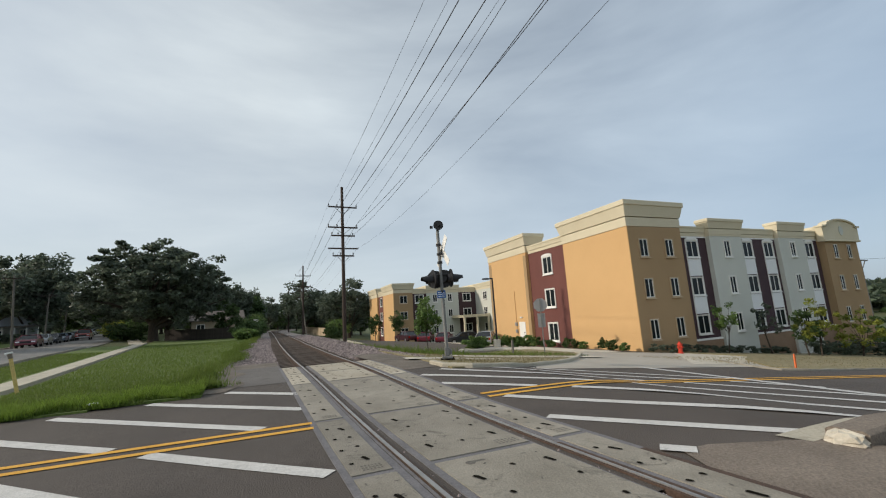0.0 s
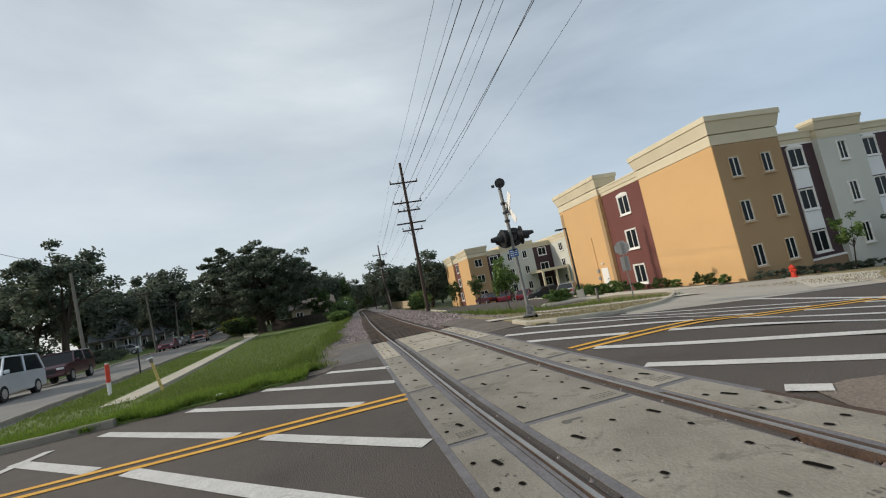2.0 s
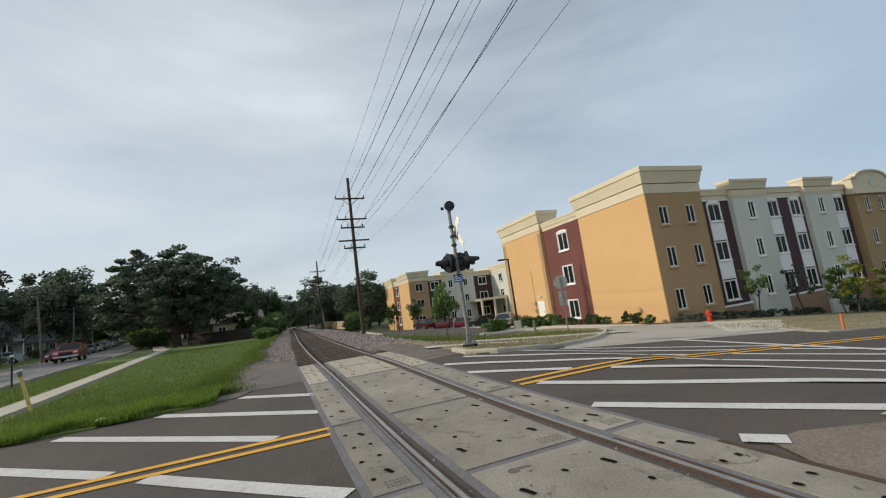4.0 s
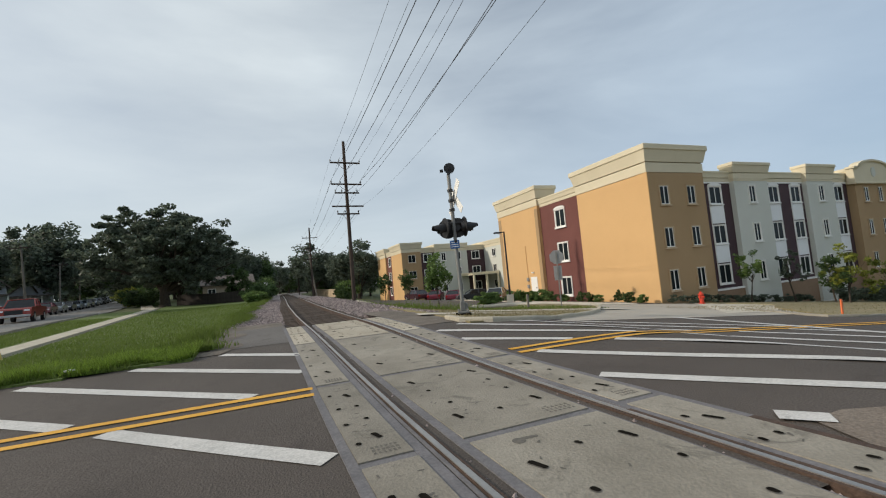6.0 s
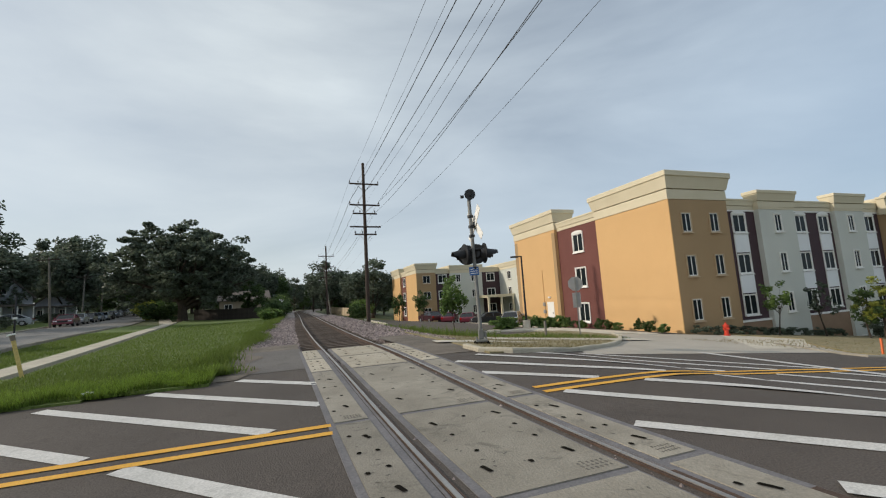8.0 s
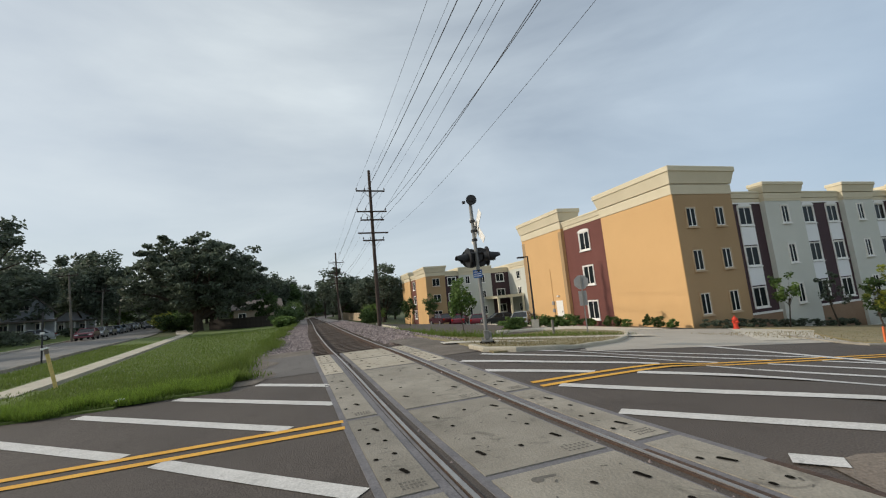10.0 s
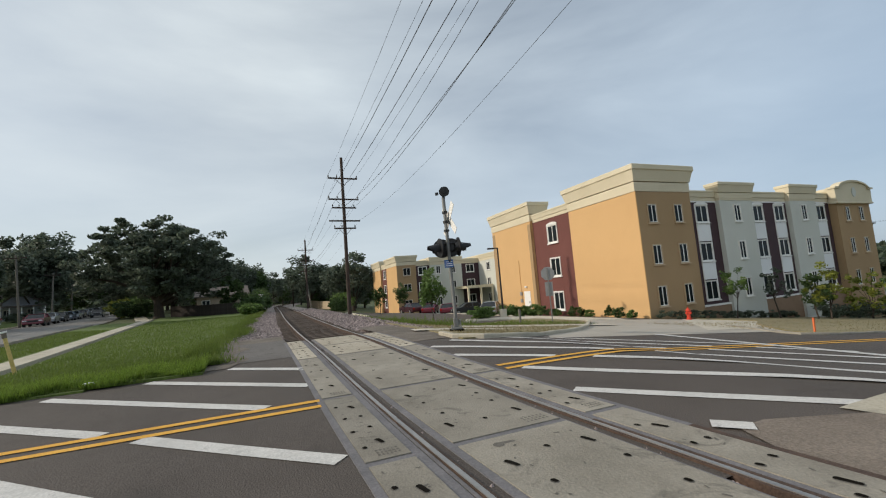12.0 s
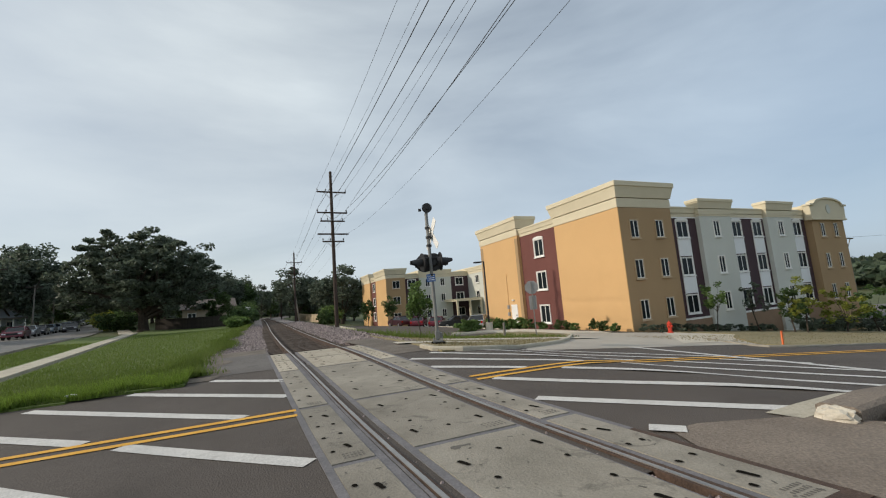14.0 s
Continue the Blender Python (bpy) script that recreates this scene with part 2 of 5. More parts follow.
# paler grey-green: distance haze mixed into the leaf colour
M_LEAF_HAZY = leaf_mat("hazy_far_leaves", (0.085, 0.115, 0.075), (0.12, 0.155, 0.095))
M_FENCE = mat("dark_fence", (0.035, 0.028, 0.024), (0.055, 0.045, 0.038), 2, 0.9, speck=0.15, rand=0.15)
M_WOODFENCE = mat("pale_wood_fence", (0.42, 0.33, 0.22), (0.52, 0.42, 0.30), 2, 0.9, speck=0.12, rand=0.15)
M_TYRE = mat("tyre", (0.015, 0.015, 0.015), (0.028, 0.027, 0.026), 8, 0.9)
M_RIM = mat("rim", (0.42, 0.42, 0.43), (0.55, 0.55, 0.56), 6, 0.35, 0.8)
M_CARGLASS = mat("car_glass", (0.012, 0.015, 0.018), (0.02, 0.024, 0.028), 2, 0.08, spec=0.35)
M_LAMP = mat("headlamp", (0.75, 0.76, 0.78), (0.85, 0.86, 0.88), 5, 0.15)
M_TAIL = mat("tail_lamp", (0.35, 0.012, 0.01), (0.42, 0.02, 0.015), 5, 0.2)
M_HOUSE_WHITE = mat("white_clapboard", (0.52, 0.52, 0.50), (0.60, 0.60, 0.58), 1, 0.8, speck=0.05)
M_HOUSE_BLUE = mat("blue_grey_clapboard", (0.40, 0.42, 0.45), (0.47, 0.49, 0.52), 1, 0.8, speck=0.06)
M_HOUSE_TAN = mat("tan_siding", (0.30, 0.245, 0.18), (0.36, 0.30, 0.23), 1, 0.85, speck=0.06)
M_SHINGLE = mat("roof_shingles", (0.10, 0.085, 0.075), (0.16, 0.135, 0.12), 2, 0.95, bump=0.5, fine=14, speck=0.25)


def paint(name, colour):
    m = mat(name, colour, tuple(c * 0.88 for c in colour), 1.0, 0.28, 0.25, spec=0.6)
    m.node_tree.nodes["Principled BSDF"].inputs["Coat Weight"].default_value = 0.6
    return m


# ---------------------------------------------------------------- mesh helpers
def finish(bm, name, material, smooth=False):
    me = bpy.data.meshes.new(name)
    bmesh.ops.recalc_face_normals(bm, faces=bm.faces)
    bm.to_mesh(me)
    bm.free()
    for m in (material if isinstance(material, (list, tuple)) else [material]):
        me.materials.append(m)
    if smooth:
        for p in me.polygons:
            p.use_smooth = True
    return me


def part(name, bm, material, parent=None, label="", smooth=False):
    """Links a bmesh (or a ready mesh) as one object under a thing or a part."""
    me = finish(bm, name, material, smooth) if isinstance(bm, bmesh.types.BMesh) else bm
    ob = new(name, me)
    ob.parent = parent
    if label:
        ob["label"] = label
    return ob


def empty(name, m, label="", category="", group="", kind=""):
    ob = new(name)
    ob.matrix_basis = m
    ob.empty_display_size = 0.2
    return tagged(ob, label, category, group, kind)


def box(bm, x0, y0, z0, x1, y1, z1, bevel=0.0, m=None, mi=0):
    r = bmesh.ops.create_cube(bm, size=1.0)
    vs = r["verts"]
    c = Matrix.Translation(((x0 + x1) / 2, (y0 + y1) / 2, (z0 + z1) / 2)) @ Matrix.Diagonal((abs(x1 - x0), abs(y1 - y0), abs(z1 - z0), 1))
    bmesh.ops.transform(bm, matrix=(m @ c) if m else c, verts=vs)
    fs = {f for v in vs for f in v.link_faces}
    for f in fs:
        f.material_index = mi
    if bevel:
        es = list({e for v in vs for e in v.link_edges})
        bmesh.ops.bevel(bm, geom=es, offset=bevel, segments=1, affect="EDGES")
    return vs


def cyl(bm, a, b, r0, r1=None, n=10, cap=True, mi=0):
    a, b = Vector(a), Vector(b)
    d = b - a
    r = bmesh.ops.create_cone(bm, cap_ends=cap, segments=n, radius1=r0, radius2=r0 if r1 is None else r1, depth=d.length)
    q = d.to_track_quat("Z", "Y").to_matrix().to_4x4()
    bmesh.ops.transform(bm, matrix=Matrix.Translation((a + b) / 2) @ q, verts=r["verts"])
    if mi:
        for f in {f for v in r["verts"] for f in v.link_faces}:
            f.material_index = mi
    return r["verts"]


def ball(bm, c, r, sx=1.0, sy=1.0, sz=1.0, sub=2):
    v = bmesh.ops.create_icosphere(bm, subdivisions=sub, radius=r)["verts"]
    bmesh.ops.transform(bm, matrix=Matrix.Translation(c) @ Matrix.Diagonal((sx, sy, sz, 1)), verts=v)
    return v


def prism(bm, pts, h, axis="z", mi=0):
    """A flat outline pts (2D) pushed out by h = (from, to) along an axis."""
    def p3(p, t):
        return {"z": (p[0], p[1], t), "y": (p[0], t, p[1]), "x": (t, p[0], p[1])}[axis]
    lo = [bm.verts.new(p3(p, h[0])) for p in pts]
    hi = [bm.verts.new(p3(p, h[1])) for p in pts]
    n = len(pts)
    fs = [bm.faces.new(lo), bm.faces.new(hi)]
    for i in range(n):
        fs.append(bm.faces.new((lo[i], lo[(i + 1) % n], hi[(i + 1) % n], hi[i])))
    for f in fs:
        f.material_index = mi


def B():
    return bmesh.new()


def soup(name, verts, faces, material, smooth=False):
    me = bpy.data.meshes.new(name)
    me.from_pydata(verts, [], faces)
    me.materials.append(material)
    if smooth:
        for p in me.polygons:
            p.use_smooth = True
    me.update()
    return me


# ---------------------------------------------------------------- the lie of the land
def sm(a, b, v):
    t = min(1.0, max(0.0, (v - a) / (b - a)))
    return t * t * (3 - 2 * t)


AXIS_Y = [-60, -20, 0, 5, 15, 30, 60, 100, 135, 175, 230, 320]
AXIS_X = [5.5, 3.3, 2.21, 1.94, 1.42, 1.02, 0.65, -0.1, -0.8, 0.6, 8.0, 26.0]


def axis(y):
    """x of the track's middle at y."""
    return sum(float(np.interp(y + d, AXIS_Y, AXIS_X)) for d in (-4, -2, 0, 2, 4)) / 5 if y > 12 else float(np.interp(y, AXIS_Y, AXIS_X))


def g(x, y):
    """Height of the ground."""
    u = x - axis(y)
    z = (0.17 * sm(4, 13, y) + 0.10 * sm(13, 40, y)) * (1 - sm(1.8, 4.6, u))
    if u > 2.2:
        w = 1.0 + 0.12 * sm(22, 42, y) + 0.55 * sm(42, 72, y)
        z += -0.094 * (min(u, 48) - 3.5) * sm(3.2, 5.2, u) * w * (1 - 0.6 * sm(90, 160, y))
        z -= 0.42 * sm(2.2, 5.0, u) * sm(15, 24, y) * (1 - sm(8, 14, u)) * (1 - 0.7 * sm(45, 80, y))
    if u < -5:
        z += 0.25 * sm(-9, -18, u)
        z += 0.014 * max(0.0, min(y, 220) - 40) * sm(-12, -26, u)
        z += 0.085 * min(22.0, max(0.0, -u - 24 - 0.10 * max(0, y)))
    return z


def frange(a, b, n):
    return [a + (b - a) * i / n for i in range(n + 1)]


def drape(name, xs_of, ys, dz, material, nx=6, label="", category="", thick=0.0, kind="structure", parent=None):
    """A strip of ground from xs_of(y) = (x0, x1), over the rows ys, dz above the land; thick: its edge's depth."""
    vs, fs = [], []
    for y in ys:
        x0, x1 = xs_of(y)
        for i in range(nx + 1):
            x = x0 + (x1 - x0) * i / nx
            vs.append((x, y, g(x, y) + dz))
    w = nx + 1
    for j in range(len(ys) - 1):
        for i in range(nx):
            fs.append((j * w + i, j * w + i + 1, (j + 1) * w + i + 1, (j + 1) * w + i))
    if thick:
        ring = [i for i in range(w)] + [j * w + nx for j in range(1, len(ys))] + [(len(ys) - 1) * w + i for i in range(nx - 1, -1, -1)] + [j * w for j in range(len(ys) - 2, 0, -1)]
        base = len(vs)
        for i in ring:
            x, y, z = vs[i]
            vs.append((x, y, z - thick))
        n = len(ring)
        for k in range(n):
            fs.append((ring[k], base + k, base + (k + 1) % n, ring[(k + 1) % n]))
    ob = part(name, soup(name, vs, fs, material), None, parent)
    return tagged(ob, label, category, kind=kind) if not parent else ob


# the ground: one sheet to the horizon
def make_ground():
    def axis_list(lo, hi, step, far):
        near = list(np.arange(lo, hi + 0.01, step))
        out, d, v = [], step, hi
        while v < far:
            d *= 1.3
            v += d
            out.append(v)
        neg, d, v = [], step, lo
        while v > -far:
            d *= 1.3
            v -= d
            neg.append(v)
        return [float(v) for v in neg[::-1] + near + out]
    xs, ys = axis_list(-40, 60, 1.25, 1500), axis_list(-20, 110, 1.25, 1500)
    vs = [(x, y, g(x, y) - 0.07 - 0.33 * (1 - sm(3.0, 4.6, abs(x - axis(y))))) for y in ys for x in xs]
    w = len(xs)
    fs = [(j * w + i, j * w + i + 1, (j + 1) * w + i + 1, (j + 1) * w + i) for j in range(len(ys) - 1) for i in range(w - 1)]
    ob = new("ground", soup("ground", vs, fs, M_GROUND, True))
    tagged(ob, "grassy earth stretching out to the horizon", "ground", kind="structure")


make_ground()

ROAD_N, ROAD_S, ROAD_MID = 10.55, 2.55, 6.55     # the road's edges and its middle, along x

# ---------------------------------------------------------------- road, street, markings
drape("road", lambda y: (-70, 75), frange(ROAD_S, ROAD_N, 10), 0.0, M_ASPHALT, 150, "dark grey asphalt road over the level crossing", "road")


def parked_x(y):
    return -9.6 - 0.25 * y


def street_edges(y):
    return (parked_x(y) - 2.9, -6.6 - 0.2 * y - 0.03 * max(0, y - 60))


drape("road_side_street", street_edges, [10.45 + 1.2 * i for i in range(110)], 0.004, M_STREET, 8, "worn pale grey asphalt side street", "road")
drape("asphalt_path", lambda y: (axis(y) - 3.1 + 0.35 * math.sin(y), axis(y) - 1.34), frange(10.5, 14.6, 8), 0.006, M_ASPHALT_OLD, 5, "worn asphalt strip beside the track", "road")
drape("asphalt_path_east", lambda y: (axis(y) + 1.34, axis(y) + 3.0 + 0.25 * math.sin(2 * y)), frange(10.5, 14.8, 8), 0.006, M_DIRT, 5, "worn gritty strip beside the track", "road")
drape("pavement_apron", lambda y: (axis(y) + 1.36, 4.75 + 0.55 * (2.95 - y)) if y < 2.95 else (3.62, 3.62 + (3.1 - y) * 7), frange(-3.0, 3.05, 14), 0.012, M_APRON, 8, "brown worn asphalt apron beside the rails", "pavement")
drape("pavement_south", lambda y: (-40, axis(y) - 1.34), frange(-12, ROAD_S, 12), 0.002, M_ASPHALT_OLD, 30, "old asphalt beside the road", "pavement")


drape("ground_shoulder_west", lambda y: (axis(y) - 6.5, axis(y) - 1.36), frange(10.45, 16.5, 12), -0.015, M_DIRT, 8, "bare gritty dirt shoulder", "dirt")
drape("ground_shoulder_east", lambda y: (axis(y) + 1.36, axis(y) + 5.2), frange(10.45, 16.5, 12), -0.015, M_DIRT, 8, "bare gritty dirt shoulder", "dirt")


def stripe(x0, y0, x1, y1, width, parent, name, dz=0.008):
    """A painted line with square ends, draped on the land."""
    d = Vector((x1 - x0, y1 - y0))
    n = max(2, int(d.length / 0.6))
    s = Vector((-d.y, d.x)).normalized() * width / 2
    vs, fs = [], []
    for i in range(n + 1):
        p = Vector((x0, y0)) + d * i / n
        for q in (p - s, p + s):
            vs.append((q.x, q.y, g(q.x, q.y) + dz))
    for i in range(n):
        fs.append((2 * i, 2 * i + 1, 2 * i + 3, 2 * i + 2))
    return part(name, soup(name, vs, fs, M_YELLOW if name == "yellow_line" else M_WHITE), None, parent)


marks = empty("road_markings", pose(0, 0, 0), "white hatching and double yellow line painted on the road", "road marking", kind="structure")
for x0, x1, ya in ((-60, 0.50, 6.28), (3.36, 60, 6.61)):
    for off in (-0.14, 0.14):
        stripe(x0, ya + off, x1, ya + off, 0.115, marks, "yellow_line", 0.010)


def hatch(x_at, y_at, step, slope, count, x_lo, x_hi, y_lo, y_hi):
    """Slanting stripes: each passes (x_at + step * k, y_at) and falls by slope; y_lo and y_hi bound it."""
    for k in range(count):
        xc = x_at + step * k
        a = max(x_lo, xc - (y_hi(xc) - y_at) / slope)
        for _ in range(3):
            a = max(x_lo, xc - (y_hi(a) - y_at) / slope)
        b = min(x_hi, xc + (y_at - y_lo) / slope)
        if b - a > 0.15:
            stripe(a, y_at + slope * (xc - a), b, y_at - slope * (b - xc), 0.20, marks, "white_stripe")


def west_edge(x):
    return 9.98 + 0.27 * (min(x, -0.8) + 0.8)


hatch(3.29, 6.5, -1.72, 0.82, 6, -5.6, 0.44, 6.5, west_edge)
hatch(0.50, 4.30, -1.58, 0.93, 3, -5.6, 0.50, 2.75, lambda x: 6.06)
hatch(4.58, 6.83, 1.35, 0.93, 5, 3.16, 10.4, 6.83, lambda x: 10.0)
hatch(3.62 - 1.42, 6.38, 1.42, 1.22, 7, 3.42, 10.3, 2.80, lambda x: 6.38)
stripe(10.55, 10.0, 9.75, 2.9, 0.30, marks, "white_stripe", 0.011)
stripe(3.53, 3.22, 3.74, 2.98, 0.19, marks, "white_stripe", 0.02)
stripe(-5.75, 6.8, -5.35, 8.5, 0.2, marks, "white_stripe", 0.011)


# ---------------------------------------------------------------- track and level crossing
def along(u, y, dz):
    x = axis(y) + u
    return (x, y, g(axis(y), y) + dz)


def band(u0, u1, ys, dz, thick, bevel=0.0):
    """A slab between two offsets from the track's middle."""
    bm = B()
    rows = []
    for y in ys:
        rows.append([bm.verts.new(along(u0, y, dz)), bm.verts.new(along(u1, y, dz)), bm.verts.new(along(u1, y, dz - thick)), bm.verts.new(along(u0, y, dz - thick))])
    for a, b in zip(rows, rows[1:]):
        for i in range(4):
            bm.faces.new((a[i], a[(i + 1) % 4], b[(i + 1) % 4], b[i]))
    bm.faces.new(rows[0])
    bm.faces.new(rows[-1][::-1])
    return bm


PANEL_SEAMS = [-5.55, -3.15, -0.75, 1.65, 4.05, 6.42, 9.9, 11.7, 13.7]
crossing = empty("level_crossing", pose(0, 0, 0), "concrete panel level crossing with dark seal strips", "level crossing", kind="structure")
part("flangeway_bed", band(-1.40, 1.40, frange(PANEL_SEAMS[0], PANEL_SEAMS[-1], 36), -0.055, 0.1), M_FLANGE, crossing, "dirty rusty gravel in the flangeways")
for u0, u1 in ((-1.40, -1.322), (-0.928, -0.842), (-0.828, -0.800), (-0.628, -0.547), (0.602, 0.628), (0.800, 0.828), (0.842, 0.918), (1.312, 1.40)):
    part("seal_strip", band(u0, u1, frange(PANEL_SEAMS[0], PANEL_SEAMS[-1], 36), 0.008, 0.1), M_RUBBER, crossing, "dark grey rubber seal strip")
part("rust_edge", band(0.795, 0.850, frange(-0.7, 3.9, 8), 0.0125, 0.03), M_RUST, crossing, "rusty steel edge strip")
part("rust_edge", band(1.318, 1.385, frange(-0.7, 3.3, 8), 0.0135, 0.03), M_RUST, crossing, "rusty steel edge strip")
part("rust_plate", band(0.93, 1.37, (1.585, 1.715), 0.022, 0.03), M_RUST, crossing, "rusty steel joint plate")
for ys in PANEL_SEAMS:
    for u0, u1 in ((-1.321, -0.929), (-0.546, 0.601), (0.919, 1.311)):
        part("joint_strip", band(u0, u1, (ys - 0.052, ys + 0.052), 0.006, 0.1), M_RUBBER, crossing)


def slot(bm, u, y, length, width, turn, dz=0.0195):
    """A flat oblong with round ends: the mouth of a bolt recess."""
    x, y, z = along(u, y, dz)
    c, q = math.cos(turn), math.sin(turn)
    pts = []
    for k in range(12):
        a = 2 * math.pi * k / 12
        lx, ly = width * math.cos(a), width * math.sin(a) + math.copysign(max(0.0, length - width), math.sin(a) + 1e-9)
        pts.append(bm.verts.new((x + c * lx - q * ly, y + q * lx + c * ly, z)))
    bm.faces.new(pts)


# bolt recesses of a middle panel and of an edge panel: offset across, share along, oblong or round
MID_HOLES = ((-0.35, 0.76, 1), (-0.28, 0.60, 0), (-0.28, 0.39, 0), (-0.36, 0.20, 1), (0.06, 0.80, 0), (0.44, 0.79, 1), (0.42, 0.60, 0), (0.40, 0.41, 0), (0.42, 0.23, 1), (0.04, 0.19, 0))
EDGE_HOLES = ((-0.11, 0.78, 0), (0.03, 0.75, 1), (-0.12, 0.57, 0), (0.06, 0.57, 0), (-0.12, 0.37, 0), (0.06, 0.38, 0), (-0.12, 0.16, 0), (0.04, 0.20, 1))
rnd = random.Random(4)
for y0, y1 in zip(PANEL_SEAMS, PANEL_SEAMS[1:]):
    for u0, u1 in ((-1.32, -0.93), (-0.545, 0.60), (0.92, 1.31)):
        gap = 0.05
        # the far panels get the colour with the sunlight painted in
        pale = y0 > 9
        pan = part("panel", band(u0, u1, frange(y0 + gap, y1 - gap, 4), 0.016, 0.1), M_CONC_SUNLIT if pale else M_CONC, crossing, "concrete panel in a paler sunlit tone" if pale else "")
        holes, rim, pits = B(), B(), B()
        mid = u0 < 0 < u1
        turn = 0.12 if u0 < 0.5 else -0.5
        for u, share, oblong in (MID_HOLES if mid else EDGE_HOLES):
            uu = u + rnd.uniform(-0.02, 0.02) + (0 if mid else (u0 + u1) / 2)
            yy = y0 + (y1 - y0) * share + rnd.uniform(-0.03, 0.03)
            L, W, t = (0.072, 0.024, 0.35 + rnd.uniform(-0.15, 0.15)) if oblong else (0.030, 0.021, rnd.uniform(-0.4, 0.4))
            slot(rim, uu - 0.003, yy - 0.004, L + 0.006, W + 0.006, t, 0.0178)
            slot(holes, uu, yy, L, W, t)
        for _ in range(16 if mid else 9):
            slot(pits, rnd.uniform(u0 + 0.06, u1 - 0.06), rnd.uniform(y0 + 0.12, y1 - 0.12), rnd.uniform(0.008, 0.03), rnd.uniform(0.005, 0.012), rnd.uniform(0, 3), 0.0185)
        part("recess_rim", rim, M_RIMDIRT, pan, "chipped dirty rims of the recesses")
        # nothing is cut: flat black shapes stand for the shaded insides
        part("bolt_holes", holes, M_HOLE, pan, "bolt recesses as flat near-black painted shade")
        part("pits", pits, M_RIMDIRT, pan, "small spalled pits")
        if y0 < 9 and y0 > -1:
            # worn cast lettering, too faint to read
            bars = B()
            for k in range(3):
                for q in range(6):
                    ub = (u1 - 0.30 + 0.045 * q) if mid else (u1 - 0.25 + 0.035 * q)
                    x, y, z = along(ub, y0 + 0.14 + 0.055 * k, 0.0182)
                    w_ = rnd.uniform(0.008, 0.014)
                    bars.faces.new([bars.verts.new(c) for c in ((x - w_, y - 0.016, z), (x + w_, y - 0.016, z), (x + w_ * 0.6, y + 0.016, z), (x - w_, y + 0.016, z))])
            part("cast_mark", bars, M_RIMDIRT, pan, "worn cast marks in plain bars")
        if mid and 1 < y0 < 4:
            st = B()
            slot(st, -0.25, y1 - 0.22, 0.05, 0.05, 1.4, 0.0180)
            slot(st, -0.17, y1 - 0.205, 0.085, 0.022, 1.5, 0.0181)
            part("oil_stain", st, M_RIMDIRT, pan, "dark oily stain")

RAIL_YS = [-40 + 2.0 * i for i in range(20)] + frange(0, 14, 14) + [15 + 1.5 * i for i in range(150)]
for side, nm in ((-1, "rail_west"), (1, "rail_east")):
    rail = new(nm)
    tagged(rail, "long steel rail with a polished head", "rail", group="rails of the track", kind="structure")
    c = side * 0.7525
    part("head", band(c - 0.021 + 0.010 * side, c + 0.021 + 0.010 * side, RAIL_YS, 0.024, 0.04), M_RAILTOP, rail, "shiny worn running band")
    part("web", band(c - 0.036, c + 0.036, RAIL_YS, 0.018, 0.07), M_RUST, rail, "rusty rail sides")
    part("foot", band(c - 0.07, c + 0.07, [y for y in RAIL_YS if y > 13.5], -0.11, 0.04), M_RUST, rail)

# ballast bed
YB = [PANEL_SEAMS[-1] + 0.05 + 1.5 * i for i in range(130)]
vs, fs = [], []
PROFILE = [(-5.0, -0.06), (-4.0, -0.02), (-3.1, -0.08), (-1.9, -0.14), (-0.8, -0.20), (0.8, -0.20), (1.9, -0.14), (2.9, -0.10), (3.8, -0.04), (4.8, -0.06)]
for y in YB:
    for u, dz in PROFILE:
        k = 1.0 + 0.08 * math.sin(1.3 * y + u)
        vs.append((axis(y) + u * k, y, g(axis(y) + (u * k if abs(u) > 2.5 else 0), y) + dz + 0.02 * math.sin(3 * y + 2 * u)))
w = len(PROFILE)
fs = [(j * w + i, j * w + i + 1, (j + 1) * w + i + 1, (j + 1) * w + i) for j in range(len(YB) - 1) for i in range(w - 1)]
tagged(new("ground_ballast_bed", soup("ballast_bed", vs, fs, M_BALLAST, True)), "grey-brown crushed stone bed under the track", "ballast", kind="structure")

drape("ground_oily_bed", lambda y: (axis(y) - 1.34, axis(y) + 1.34), YB, -0.172, M_DARKBALLAST, 3, "dark oily ballast between the rails", "ballast")
# the ties that can be told apart
track = empty("track_ties", pose(0, 0, 0), "row of weathered timber railway ties", "railway ties", kind="structure")
bm = B()
box(bm, -1.28, -0.115, -0.15, 1.28, 0.115, 0.0, 0.012)
tie_me = finish(bm, "tie", M_TIE)
rnd = random.Random(5)
y = PANEL_SEAMS[-1] + 0.35
while y < 150:
    ob = part("tie", tie_me, None, track)
    ob.matrix_basis = pose(axis(y) + rnd.uniform(-0.04, 0.04), y, g(axis(y), y) - 0.115, 0, 0, rnd.uniform(-1, 1) + 2)
    y += 0.56


